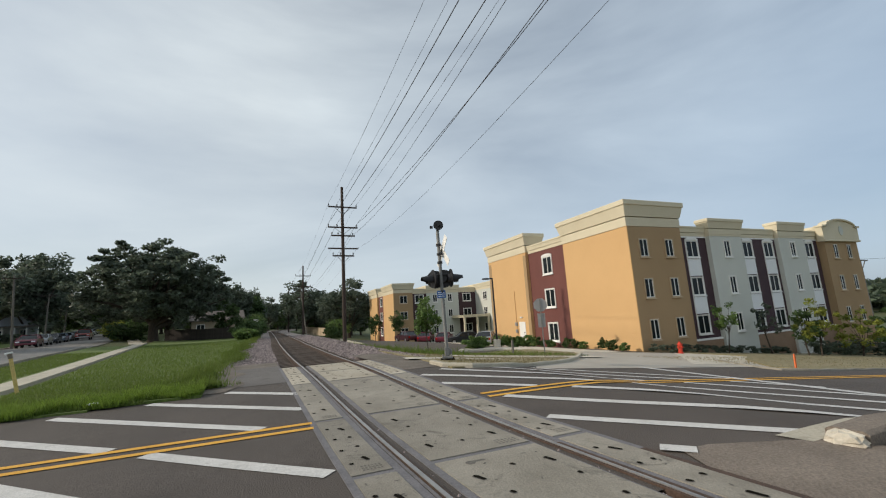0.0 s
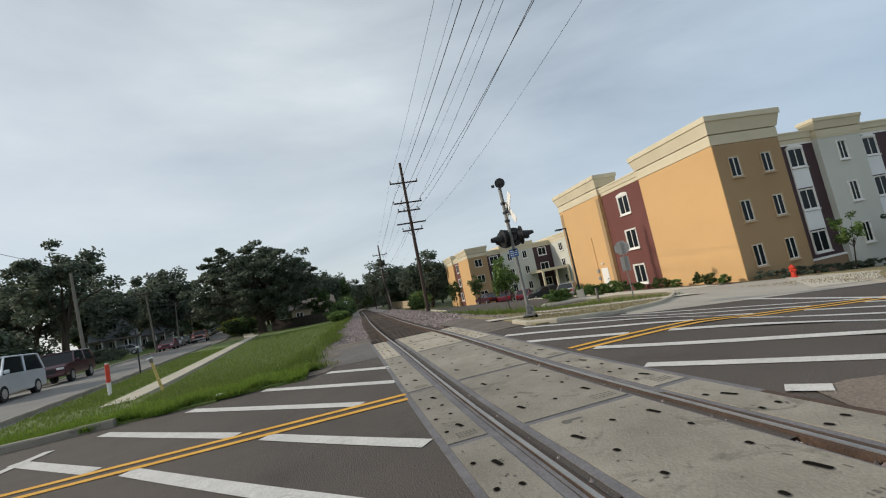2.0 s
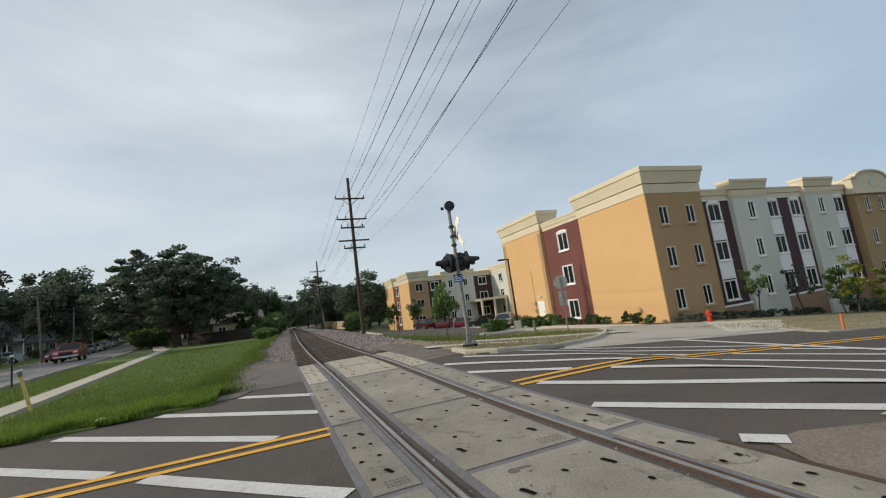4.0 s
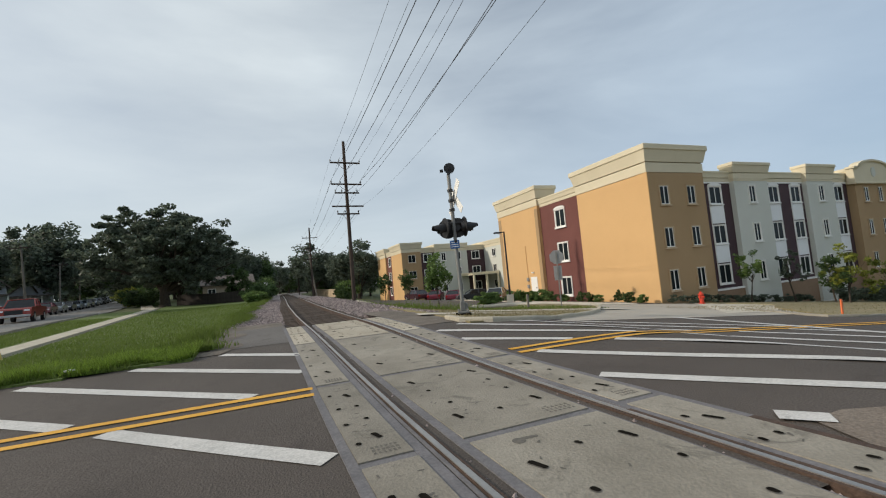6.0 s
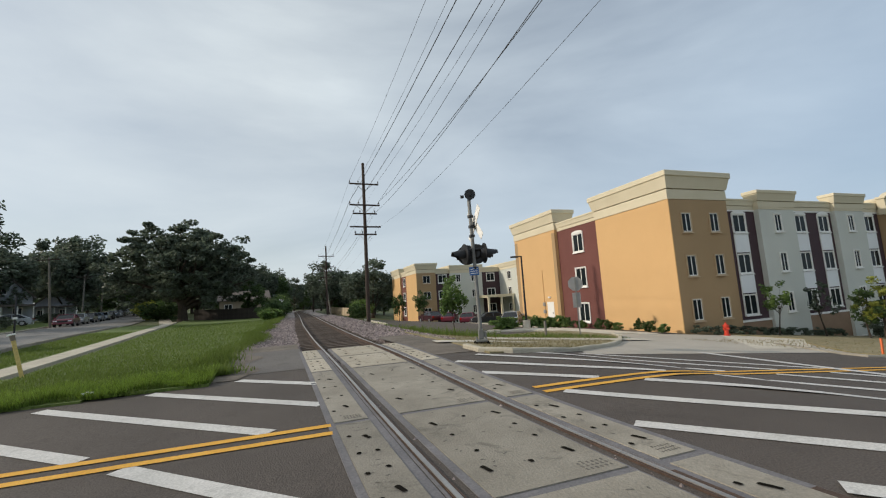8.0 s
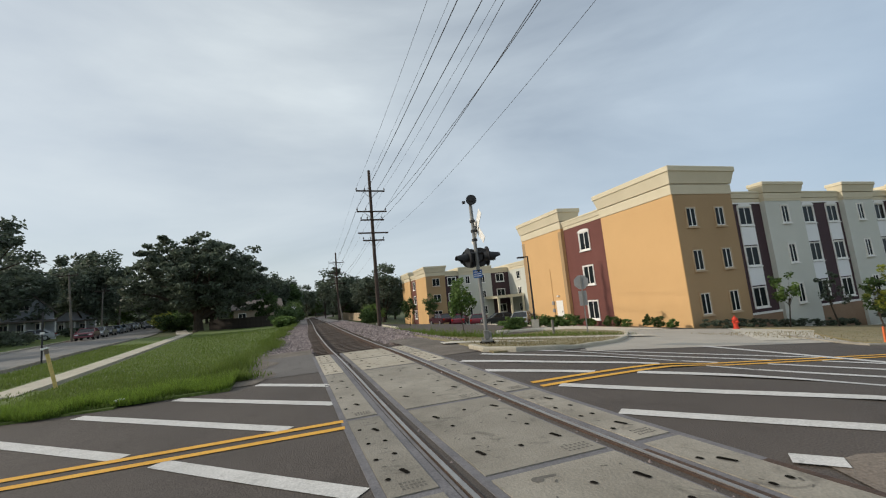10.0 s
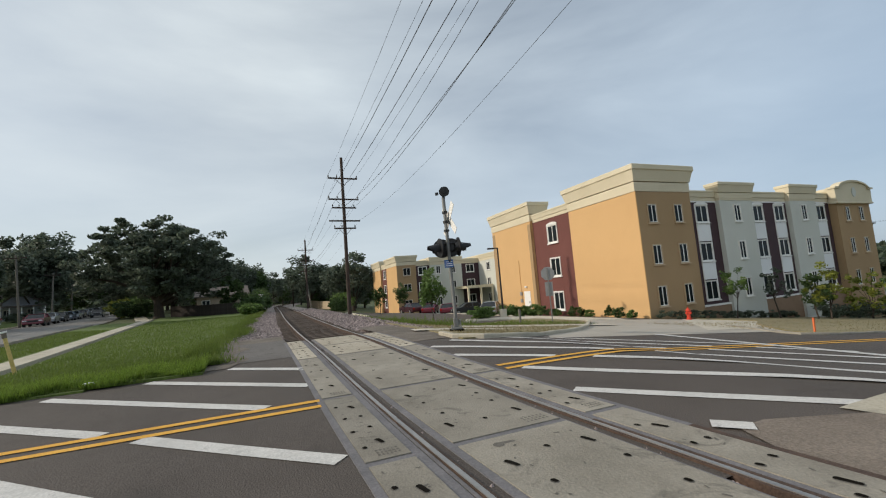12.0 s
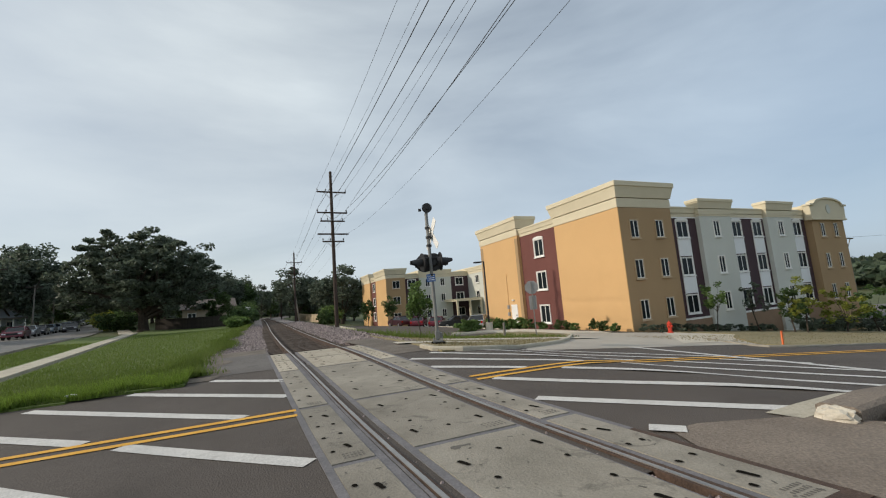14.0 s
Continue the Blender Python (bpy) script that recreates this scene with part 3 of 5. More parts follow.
# ---------------------------------------------------------------- the apartment house
def window_mesh(w, h, arch, trim):
    """Meshes of a window that looks towards -y, its lower left corner at the origin."""
    t = 0.085 if w > 1.24 else 0.05
    fr = B()
    for x0, z0, x1, z1 in ((-t, -t, 0, h + t), (w, -t, w + t, h + t), (0, h, w, h + t), (0, -t, w, 0)):
        box(fr, x0, -0.07, z0, x1, 0.06, z1)
    if arch:
        pts = [(-t - 0.05, h + t)] + [(w / 2 + (w / 2 + t + 0.05) * math.cos(a), h + t + 0.22 * math.sin(a)) for a in frange(math.pi, 0, 8)][1:-1] + [(w + t + 0.05, h + t)]
        prism(fr, pts, (-0.09, 0.04), "y")
    sa = B()
    for x0, z0, x1, z1 in ((w / 2 - 0.035, 0, w / 2 + 0.035, h), (0, 0, 0.05, h), (w - 0.05, 0, w, h), (0.05, 0, w - 0.05, 0.05), (0.05, h - 0.05, w - 0.05, h)):
        box(sa, x0, -0.022, z0, x1, 0.05, z1)
    pa = B()
    box(pa, 0, -0.008, 0, w, 0.045, h)
    si = B()
    box(si, -t - 0.05, -0.13, -t - 0.07, w + t + 0.05, 0.0, -t)
    return [finish(fr, "frame", trim), finish(sa, "sash", M_TRIM), finish(pa, "pane", M_GLASS), finish(si, "sill", trim)]


WINDOW_CACHE = {}


def window(parent, m, w, h, arch=False, trim=None):
    trim = trim or M_TRIM
    key = (round(w, 2), round(h, 2), arch, trim.name)
    if key not in WINDOW_CACHE:
        WINDOW_CACHE[key] = window_mesh(w, h, arch, trim)
    fr, sa, pa, si = WINDOW_CACHE[key]
    ob = part("window", fr, None, parent)
    ob.matrix_basis = m
    for nm, me in (("sash", sa), ("pane", pa), ("sill", si)):
        part(nm, me, None, ob)
    return ob


def cornice(parent, x0, y0, x1, y1, z0, z1, out=0.35, label="cream stepped cornice"):
    """A stepped parapet round a block: a flared band over a flat frieze, under a projecting cap."""
    h = z1 - z0
    lo, hi = z0 + h * 0.38, z0 + h * 0.80
    bm = B()
    a = [bm.verts.new(p) for p in ((x0 - 0.10, y0 - 0.10, lo), (x1 + 0.10, y0 - 0.10, lo), (x1 + 0.10, y1 + 0.10, lo), (x0 - 0.10, y1 + 0.10, lo))]
    o = out * 0.8
    b = [bm.verts.new(p) for p in ((x0 - o, y0 - o, hi), (x1 + o, y0 - o, hi), (x1 + o, y1 + o, hi), (x0 - o, y1 + o, hi))]
    bm.faces.new(a[::-1])
    bm.faces.new(b)
    for i in range(4):
        bm.faces.new((a[i], a[(i + 1) % 4], b[(i + 1) % 4], b[i]))
    c = part("cornice", bm, M_CREAM, parent, label)
    part("frieze", one(box, x0 - 0.05, y0 - 0.05, z0, x1 + 0.05, y1 + 0.05, lo - h * 0.03), M_CREAM, c)
    part("cap", one(box, x0 - out, y0 - out, hi, x1 + out, y1 + out, z1, 0.03), M_CREAM, c)
    return c


def one(fn, *a, **k):
    bm = B()
    fn(bm, *a, **k)
    return bm


X0, Y0 = 22.6, 21.05
ROWS_Z = ((4.76, 1.24), (1.90, 1.30), (-0.92, 1.32))
FOOT = -5.5
apt = empty("apartment_building", pose(0, 0, 0), "three-storey stucco apartment building in ochre, maroon and pale grey", "apartment building")


def block(name, x0, y0, x1, y1, top, material, label=""):
    return part(name, one(box, x0, y0, FOOT, x1, y1, top), material, apt, label)


# corner tower: ochre to the west; to the south a tan with the shade painted in
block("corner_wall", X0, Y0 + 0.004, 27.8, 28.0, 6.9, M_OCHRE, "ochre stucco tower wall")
part("tan_facing", one(box, X0 + 0.002, Y0 - 0.02, FOOT, 27.802, Y0 + 0.003, 6.9), M_TAN_SHADED, apt, "south stucco facing with shade in its tan")
# coursed strip up the corner
for k in range(21):
    z = -2.2 + 0.435 * k
    part("quoin", one(box, X0 - 0.010, Y0 - 0.028, z, X0 + 0.06, Y0 + 0.80, z + 0.428), M_OCHRE, apt)
# these strips are darker by themselves and borrow the south faces' tan
for ya, yb in ((33.7, 34.2), (40.7, 41.3)):
    part("pilaster", one(box, X0 - 0.012, ya, FOOT, X0 + 0.038, yb, 6.9), M_TAN_SHADED, apt, "slightly darker corner strip")
cornice(apt, X0, Y0, 27.8, 28.0, 6.92, 8.76, label="cream stepped cornice")
block("maroon_wall", X0 + 0.3, 28.0, 30.0, 33.7, 7.0, M_MAROON, "maroon siding wall")
cornice(apt, X0 + 0.3, 28.1, 30.0, 33.6, 6.98, 7.75, 0.2, label="low cream cornice")
block("north_wall", X0, 33.7, 30.0, 41.3, 7.2, M_OCHRE, "ochre stucco tower wall")
cornice(apt, X0, 33.7, X0 + 1.8, 41.3, 7.18, 9.05, label="cream stepped cornice")
# body behind, with a flat roof
block("rear_wall", 26.0, 27.0, 50.0, 38.0, 6.2, M_GREY, "pale grey rear wall")
part("roof", one(box, 26.1, 28.0, 6.2, 49.9, 37.9, 6.4), M_ROOFING, apt, "flat grey roof")

for z, h in ((4.76, 1.50), (1.76, 1.55), (-1.20, 1.50)):
    window(apt, pose(X0 + 0.298, 31.42, z, 0, 0, -90), 1.28, h, z > 4)
for z, h in ROWS_Z:
    for x in (23.55, 26.04):
        window(apt, pose(x, Y0 - 0.021, z), 0.76, h, False, M_TANTRIM)
# siding courses on the maroon wall
for k in range(28):
    part("siding_course", one(box, X0 + 0.296, 28.02, -1.6 + 0.30 * k, X0 + 0.306, 33.68, -1.585 + 0.30 * k), M_MAROON, apt)

# the south front, bay by bay
bays = [("plum", 27.8, 30.9), ("grey", 30.9, 34.65), ("plum", 34.65, 39.5), ("grey", 39.5, 43.05), ("plum", 43.05, 45.7)]
for kind_, a, b in bays:
    if kind_ == "plum":
        block("plum_wall", a, Y0 + 0.32, b, 27.5, 6.35, M_PLUM, "dark plum siding wall")
        part("base_wall", one(box, a, Y0 + 0.18, FOOT, b, Y0 + 0.32, -1.40), M_BASE, apt, "brown base course")
        part("base_trim", one(box, a, Y0 + 0.14, -1.40, b, Y0 + 0.32, -1.27), M_TRIM, apt, "thin white ledge")
        part("head_trim", one(box, a, Y0 + 0.27, 6.24, b, Y0 + 0.318, 6.34), M_TRIM, apt, "thin white strip under the cornice")
        cornice(apt, a, Y0 + 0.32, b, 27.5, 6.35, 7.12, 0.16, label="low cream cornice")
        wide = b - a > 4
        ww = 1.16 if wide else 1.2
        for x in ((a + 0.52, b - 1.62) if wide else (a + (0.85 if a < 30 else 0.66),)):
            for i, (z, h) in enumerate(ROWS_Z):
                window(apt, pose(x, Y0 + 0.318, z), ww, h, i == 0)
            for z0, z1 in ((3.33, 4.62), (0.53, 1.76)):
                part("spandrel_panel", one(box, x - 0.06, Y0 + 0.26, z0, x + ww + 0.06, Y0 + 0.34, z1), M_PANEL, apt, "white panel between windows")
            for sx in (x - 0.10, x + ww + 0.06):
                part("jamb_strip", one(box, sx, Y0 + 0.27, -0.97, sx + 0.04, Y0 + 0.318, 6.05), M_TRIM, apt, "thin white strip beside the windows")
    else:
        block("grey_wall", a, Y0 - 0.02, b, 27.5, 6.35, M_GREY, "pale grey stucco wall")
        cornice(apt, a, Y0 - 0.02, b, Y0 + 0.6, 6.50, 7.72, 0.26, label="pale stepped cornice")
        part("ledge", one(box, a, Y0 - 0.06, -2.62 - 0.07 * (a - 30), b, Y0 - 0.02, -2.54 - 0.07 * (a - 30)), M_TRIM, apt, "thin white ledge")
        part("eave_strip", one(box, a, Y0 - 0.05, 6.35, b, Y0 + 1.0, 6.50), M_CREAM, apt)
        x = a + (b - a) / 2 - 0.36
        for z, h in ROWS_Z:
            window(apt, pose(x, Y0 - 0.022, z), 0.68, h)
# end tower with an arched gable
# again the tan that carries the south side's shade
block("end_wall", 45.7, Y0 - 0.25, 51.0, 30.0, 6.15, M_TAN_SHADED, "stucco end tower with shade in its tan")
for z, h in ROWS_Z:
    for x in (46.85, 49.05):
        window(apt, pose(x, Y0 - 0.252, z - 0.2), 0.7, h, False, M_TANTRIM)
bm = B()
GX = 48.35
arch = [(GX - 2.85, 6.1), (GX + 2.85, 6.1), (GX + 2.95, 7.4), (GX + 2.45, 7.45)] + [(GX + 2.3 * math.cos(a), 7.45 + 0.58 * math.sin(a)) for a in frange(0, math.pi, 14)] + [(GX - 2.45, 7.45), (GX - 2.95, 7.4)]
prism(bm, arch, (Y0 - 0.42, Y0 + 0.1), "y")
part("arched_gable", bm, M_CREAM, apt, "cream gable with an arched top")
bm = B()
for i in range(15):
    a0, a1 = math.pi * i / 15, math.pi * (i + 1) / 15
    pts = [(GX + r * math.cos(a), 7.45 + k * math.sin(a)) for r, k, a in ((2.3, 0.58, a0), (2.5, 0.74, a0), (2.5, 0.74, a1), (2.3, 0.58, a1))]
    prism(bm, pts, (Y0 - 0.55, Y0 + 0.1), "y")
for sx in (-1, 1):
    box(bm, GX + sx * 2.3, Y0 - 0.55, 7.40, GX + sx * 3.05, Y0 + 0.1, 7.56)
part("gable_coping", bm, M_CREAM, apt)
part("gable_band", one(box, GX - 2.9, Y0 - 0.5, 6.06, GX + 2.9, Y0 - 0.2, 6.22, 0.02), M_CREAM, apt)
part("medallion", one(prism, [(GX + 0.34 * math.cos(a), 7.1 + 0.45 * math.sin(a)) for a in frange(0, 2 * math.pi * 15 / 16, 15)], (Y0 - 0.46, Y0 - 0.4), "y"), M_GREY, apt, "round gable medallion")
cornice(apt, 45.7, Y0 + 0.2, 51.0, 30.0, 6.15, 7.5, 0.25)
# service door, its lamp and conduit on the ochre wall
dr = part("door", one(box, X0 - 0.04, 34.78, -1.55, X0 + 0.02, 35.85, 0.5, 0.01), M_TRIM, apt, "off-white metal service door")
part("door_handle", one(box, X0 - 0.1, 34.9, -0.6, X0 - 0.04, 35.0, -0.5), M_ALU, dr)
part("wall_lamp", one(box, X0 - 0.16, 35.2, 0.85, X0, 35.5, 1.0, 0.02), M_TRIM, apt, "small wall lamp over the door")
part("conduit", one(box, X0 - 0.05, 36.3, -1.4, X0, 36.36, 3.6), M_OCHRE, apt)
for z in (-0.6, 0.1):
    part("meter_box", one(box, X0 - 0.12, 36.15, z, X0, 36.5, z + 0.35, 0.01), M_SIGNBACK, apt, "small grey meter box")

# ---------------------------------------------------------------- the second building, behind the car park
far = empty("apartment_building_far", pose(19.0, 70.0, -0.15), "distant three-storey ochre, maroon and grey apartment building", "apartment building")
def fblock(nm, x0, y0, x1, y1, top, material, label=""):
    return part(nm, one(box, x0, y0, -3, x1, y1, top), material, far, label)


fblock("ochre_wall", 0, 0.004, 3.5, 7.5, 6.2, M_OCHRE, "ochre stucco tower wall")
# south face of the far tower, its shade painted in as tan
part("tan_facing", one(box, 0.002, -0.02, -3, 3.502, 0.003, 6.2), M_TAN_SHADED, far, "south stucco facing with shade in its tan")
cornice(far, 0, 0, 3.5, 7.5, 6.2, 7.9, label="cream stepped cornice")
fblock("maroon_wall", 0.3, 7.5, 6, 12.5, 6.3, M_MAROON, "maroon siding wall")
cornice(far, 0.3, 7.6, 6, 12.4, 6.3, 7.2, 0.2)
fblock("ochre_wall", 0, 12.5, 6, 20, 6.3, M_OCHRE, "ochre stucco tower wall")
cornice(far, 0, 12.5, 6, 20, 6.3, 8.1)
for z in (-1.2, 1.6, 4.4):
    window(far, pose(1.15, -0.022, z), 1.3, 1.3, False, M_TANTRIM)
    window(far, pose(0.298, 10.9, z, 0, 0, -90), 1.5, 1.5)
x = 3.5
for kind_, wdt in (("plum", 2.7), ("grey", 6.2), ("plum", 3.7)):
    m_, set_ = (M_PLUM, 0.35) if kind_ == "plum" else (M_GREY, 0.0)
    fblock(kind_ + "_wall", x, set_, x + wdt, 9, 6.0, m_, "plum siding wall" if kind_ == "plum" else "pale grey stucco wall")
    cornice(far, x, set_, x + wdt, 9, 6.0, 6.9 if kind_ == "plum" else 7.4, 0.2)
    for z in (-1.2, 1.6, 4.4):
        for xx in ((x + wdt / 2 - 0.75,) if kind_ == "plum" else (x + wdt * 0.25 - 0.4, x + wdt * 0.72 - 0.4)):
            window(far, pose(xx, set_ - 0.002, z), 1.5 if kind_ == "plum" else 0.8, 1.35)
    x += wdt
# the wing that comes forward on the east side
fblock("cream_wall", x, -16, x + 10, 9, 6.2, M_GREY, "pale cream stucco wing")
cornice(far, x, -16, x + 10, 9, 6.2, 7.4, 0.25)
for yy in (-3.0, -6.5, -10.0, -13.5):
    for z in (-1.2, 1.6, 4.4):
        window(far, pose(x - 0.062, yy, z, 0, 0, -90), 1.2, 1.35)
part("maroon_strip", one(box, x - 0.06, -14.9, -3, x, -13.2, 6.1), M_MAROON, far)
# entrance pergola
pg = part("pergola", one(box, x - 5.2, -5.2, 1.3, x - 0.2, 0, 1.55), M_CREAM, far, "cream timber entrance pergola")
for i in range(9):
    part("rafter", one(box, x - 5.4, -5.0 + i * 0.58, 1.56, x, -4.86 + i * 0.58, 1.76), M_CREAM, pg)
for xx in (x - 5.0, x - 2.6, x - 0.4):
    part("post", one(box, xx - 0.16, -5.15, -2.0, xx + 0.16, -4.83, 1.3), M_CREAM, pg)

# ---------------------------------------------------------------- kerbs, lawns, walks
def kerb(name, pts, label, width=0.16, height=0.14, material=None, step=0.5, parent=None):
    """A kerb along a line of plan points, one mesh with a worn top edge."""
    line = []
    for (ax, ay), (bx, by) in zip(pts, pts[1:]):
        n = max(1, int(math.hypot(bx - ax, by - ay) / step))
        line += [(ax + (bx - ax) * i / n, ay + (by - ay) * i / n) for i in range(n)]
    line.append(pts[-1])
    bm = B()
    rows = []
    for i, (x, y) in enumerate(line):
        p, q = line[max(0, i - 1)], line[min(len(line) - 1, i + 1)]
        d = Vector((q[0] - p[0], q[1] - p[1])).normalized()
        s = Vector((-d.y, d.x)) * width / 2
        z = g(x, y)
        w = 0.008 * math.sin(7 * x + 5 * y)
        rows.append([bm.verts.new((x - s.x, y - s.y, z - 0.15)), bm.verts.new((x - s.x, y - s.y, z + height - 0.03)), bm.verts.new((x - s.x * 0.75, y - s.y * 0.75, z + height + w)),
                     bm.verts.new((x + s.x * 0.75, y + s.y * 0.75, z + height + w)), bm.verts.new((x + s.x, y + s.y, z + height - 0.03)), bm.verts.new((x + s.x, y + s.y, z - 0.15))])
    for a, b in zip(rows, rows[1:]):
        for i in range(5):
            bm.faces.new((a[i], a[i + 1], b[i + 1], b[i]))
    for r in (rows[0], rows[-1]):
        bm.faces.new(r)
    ob = part(name, bm, material or M_CONC, parent)
    return tagged(ob, label, "kerb", kind="structure")


def arc(cx, cy, r, a0, a1, n=8):
    return [(cx + r * math.cos(radians(a)), cy + r * math.sin(radians(a))) for a in frange(a0, a1, n)]


kerb("kerb_north_west", [(-4.9, 9.5), (-6.0, 9.42), (-7.2, 9.3)] + arc(-7.9, 10.9, 1.6, -80, -165, 8) + [(-9.55, 13), (-16.5, 49)], "worn concrete kerb round the lawn corner")
kerb("kerb_west_side", [(parked_x(y) - 3.0, y) for y in (13, 25, 40, 60, 90, 130)], "low worn concrete kerb along the street", material=M_WALK)
drape("lawn", lambda y: (-3.6 - 0.172 * y, axis(y) - 3.05 - 0.35 * sm(10.6, 12.5, y) * (1 - sm(13, 16, y)) + 0.25 * math.sin(0.7 * y) * sm(11, 14, y)), [9.72 + 0.8 * i for i in range(74)], 0.05, M_LAWN, 22, "mown green lawn beside the railway", "lawn", 0.08)
drape("lawn_strip", lambda y: (-6.5 - 0.2 * y, -4.0 - 0.172 * y) if y > 13.2 else (-7.5 - 1.5 * sm(9.4, 11.6, y), -3.1), [9.52 + 0.8 * i for i in range(52)], 0.035, M_LAWN, 8, "narrow grass strip between walk and street", "lawn", 0.08)
walk_west = drape("pavement_sidewalk", lambda y: (-4.72 - 0.172 * y, -3.93 - 0.172 * y), [12.6 + 0.8 * i for i in range(60)], 0.062, M_WALK, 3, "pale concrete sidewalk across the lawn", "sidewalk", 0.12)
drape("ground_dirt_patch", lambda y: (axis(y) - 3.5 + 0.3 * math.sin(2.1 * y), axis(y) - 2.45 + 0.2 * math.sin(3 * y)), frange(10.0, 14.2, 10), 0.012, M_DIRT, 6, "bare dirt patch at the lawn's edge", "dirt")
drape("pavement_street_walk", lambda y: (-15.0 - 0.28 * (y - 56), -13.6 - 0.28 * (y - 56)), frange(55.0, 96.0, 22), 0.07, M_WALK, 3, "pale concrete walk beside the street", "sidewalk", 0.1)
drape("lawn_west_yards", lambda y: (-75, parked_x(y) - 3.1), [12 + 2.5 * i for i in range(50)], 0.03, M_LAWN, 30, "shaded front yards across the street", "lawn")

# island with the signal, the drive, the car park
ISLAND = [(4.15, 10.40), (4.75, 9.95), (5.8, 10.0), (7.2, 10.75), (9.45, 12.2), (11.3, 13.9), (13.1, 15.9)]


def island_x(y):
    ys, xs = [p[1] for p in ISLAND[1:]] + [19.2], [p[0] for p in ISLAND[1:]] + [15.6]
    return float(np.interp(y, ys, xs))


kerb("kerb_island", [(4.1, 11.2)] + ISLAND + [(14.6, 17.6), (15.6, 19.2)], "pale new concrete kerb round the grass island", height=0.11, material=M_WALK)
drape("verge_island", lambda y: (4.2, island_x(y)) if y < 19.2 else (4.2 + 0.05 * (y - 16), 15.6), frange(10.0, 23.0, 26), 0.035, M_DRYGRASS, 16, "dry patchy grass verge round the signal", "verge", 0.1)
drape("pavement_island_walk", lambda y: (3.7 + 0.1 * (y - 12), 4.6 + 3.2 * (y - 12.4)) if y < 13.4 else (5.5, 8.0), frange(12.5, 13.4, 4), 0.045, M_CONC_NEW, 8, "pale concrete walk stub by the signal", "sidewalk")
drape("pavement_island_strip", lambda y: (6.2, 13.6), frange(14.6, 15.6, 3), 0.045, M_CONC_NEW, 10, "pale concrete walk crossing the island", "sidewalk")
drape("road_drive", lambda y: (6.6 + max(0, y - 10.0) * 0.9, 22.0 + 0.2 * (y - 10.5)), frange(9.75, 20.6, 14), 0.008, M_DRIVE, 14, "pale worn asphalt drive beside the building", "road")
drape("pavement_drive_pad", lambda y: (14.2 + 1.1 * (y - 11.0), min(16.6 + 2.0 * (y - 11.0), 27.0)), frange(11.0, 20.3, 12), 0.02, M_CONC_NEW, 10, "pale concrete pad at the building's corner", "pavement")
drape("road_car_park", lambda y: (7.6 + 0.02 * y, 20.5), frange(22.0, 66.0, 30), -0.03, M_ASPHALT, 12, "grey asphalt car park", "car park")
kerb("kerb_lot_walk", [(11.7, 26.4), (13.8, 25.1), (15.6, 23.2), (17.2, 21.0), (19.4, 20.4)], "pale concrete walk bending along the car park", width=1.3, height=0.09, material=M_CONC_NEW)
kerb("kerb_car_park", [(8.3, 43.0), (8.8, 62)], "pale concrete kerb of the car park", material=M_CONC_NEW)
drape("pavement_building_walk", lambda y: (18.4, 20.6), frange(21.0, 46.0, 18), 0.02, M_CONC_NEW, 3, "pale concrete walk along the apartment building", "sidewalk", 0.15)
drape("verge_building_bed", lambda y: (20.65, 22.6), frange(21.0, 42.0, 14), 0.03, M_DIRT, 3, "mulched planting bed under the wall", "planting bed", 0.15)
drape("verge_east", lambda y: (float(np.interp(y, [8.3, 8.6, 13.3, 16.4, 20.8], [15.8, 15.0, 20.6, 25.7, 25.0])), 70.0), frange(8.3, 20.8, 14), 0.06, M_DRYGRASS, 24, "sloping grass verge before the building", "verge", 0.15)
kerb("kerb_north_east", [(18.2, 13.0), (15.2, 9.2), (15.0, 8.6), (15.8, 8.3), (19, 8.3), (30, 8.3), (60, 8.3)], "low worn concrete kerb along the road", height=0.06, material=M_CONC)
drape("lot_east", lambda y: (50.5, 90.0), frange(20, 48, 6), 0.02, M_ASPHALT_OLD, 6, "pale car park beyond the building", "car park")

# the broken kerb end beside the rails
kerb("kerb_south_east", [(5.05, 2.42), (7, 2.45), (20, 2.5)], "thick weathered concrete kerb with a broken end", width=0.34, height=0.13, material=M_APRON)
drape("pavement_gutter", lambda y: (4.75 + (2.9 - y) * 0.2, 20.0), frange(2.58, 2.88, 2), 0.014, M_WALK, 24, "pale concrete gutter strip", "gutter")
rnd = random.Random(8)


def broken_lump(bm, cx, cy, sx, sy, sz, rough):
    """A fractured block of concrete: a fine box whose skin is broken up."""
    v = bmesh.ops.create_icosphere(bm, subdivisions=3, radius=1.0)["verts"]
    for q in v:
        c = q.co
        m_ = max(abs(c.x), abs(c.y), abs(c.z))
        c = c * (0.55 + 0.45 / m_)
        c += Vector((rnd.uniform(-1, 1), rnd.uniform(-1, 1), rnd.uniform(-1, 1))) * rough
        q.co = Vector((cx + c.x * sx, cy + c.y * sy, g(cx, cy) + 0.02 + c.z * sz))


bm = B()
broken_lump(bm, 4.98, 2.40, 0.085, 0.15, 0.10, 0.2)
tagged(part("broken_kerb_end", bm, M_CONC_NEW), "pale fractured end of the broken kerb", "kerb rubble")
bm = B()
for i in range(46):
    x, y = 5.0 + rnd.uniform(0, 0.75), 2.10 - rnd.uniform(0.0, 0.35)
    r_ = rnd.uniform(0.012, 0.05)
    broken_lump(bm, x, y, r_ * 1.4, r_, r_ * 0.7, 0.22) if r_ > 0.03 else ball(bm, (x, y, g(x, y) + 0.05), r_, 1.3, 1, 0.6, 1)
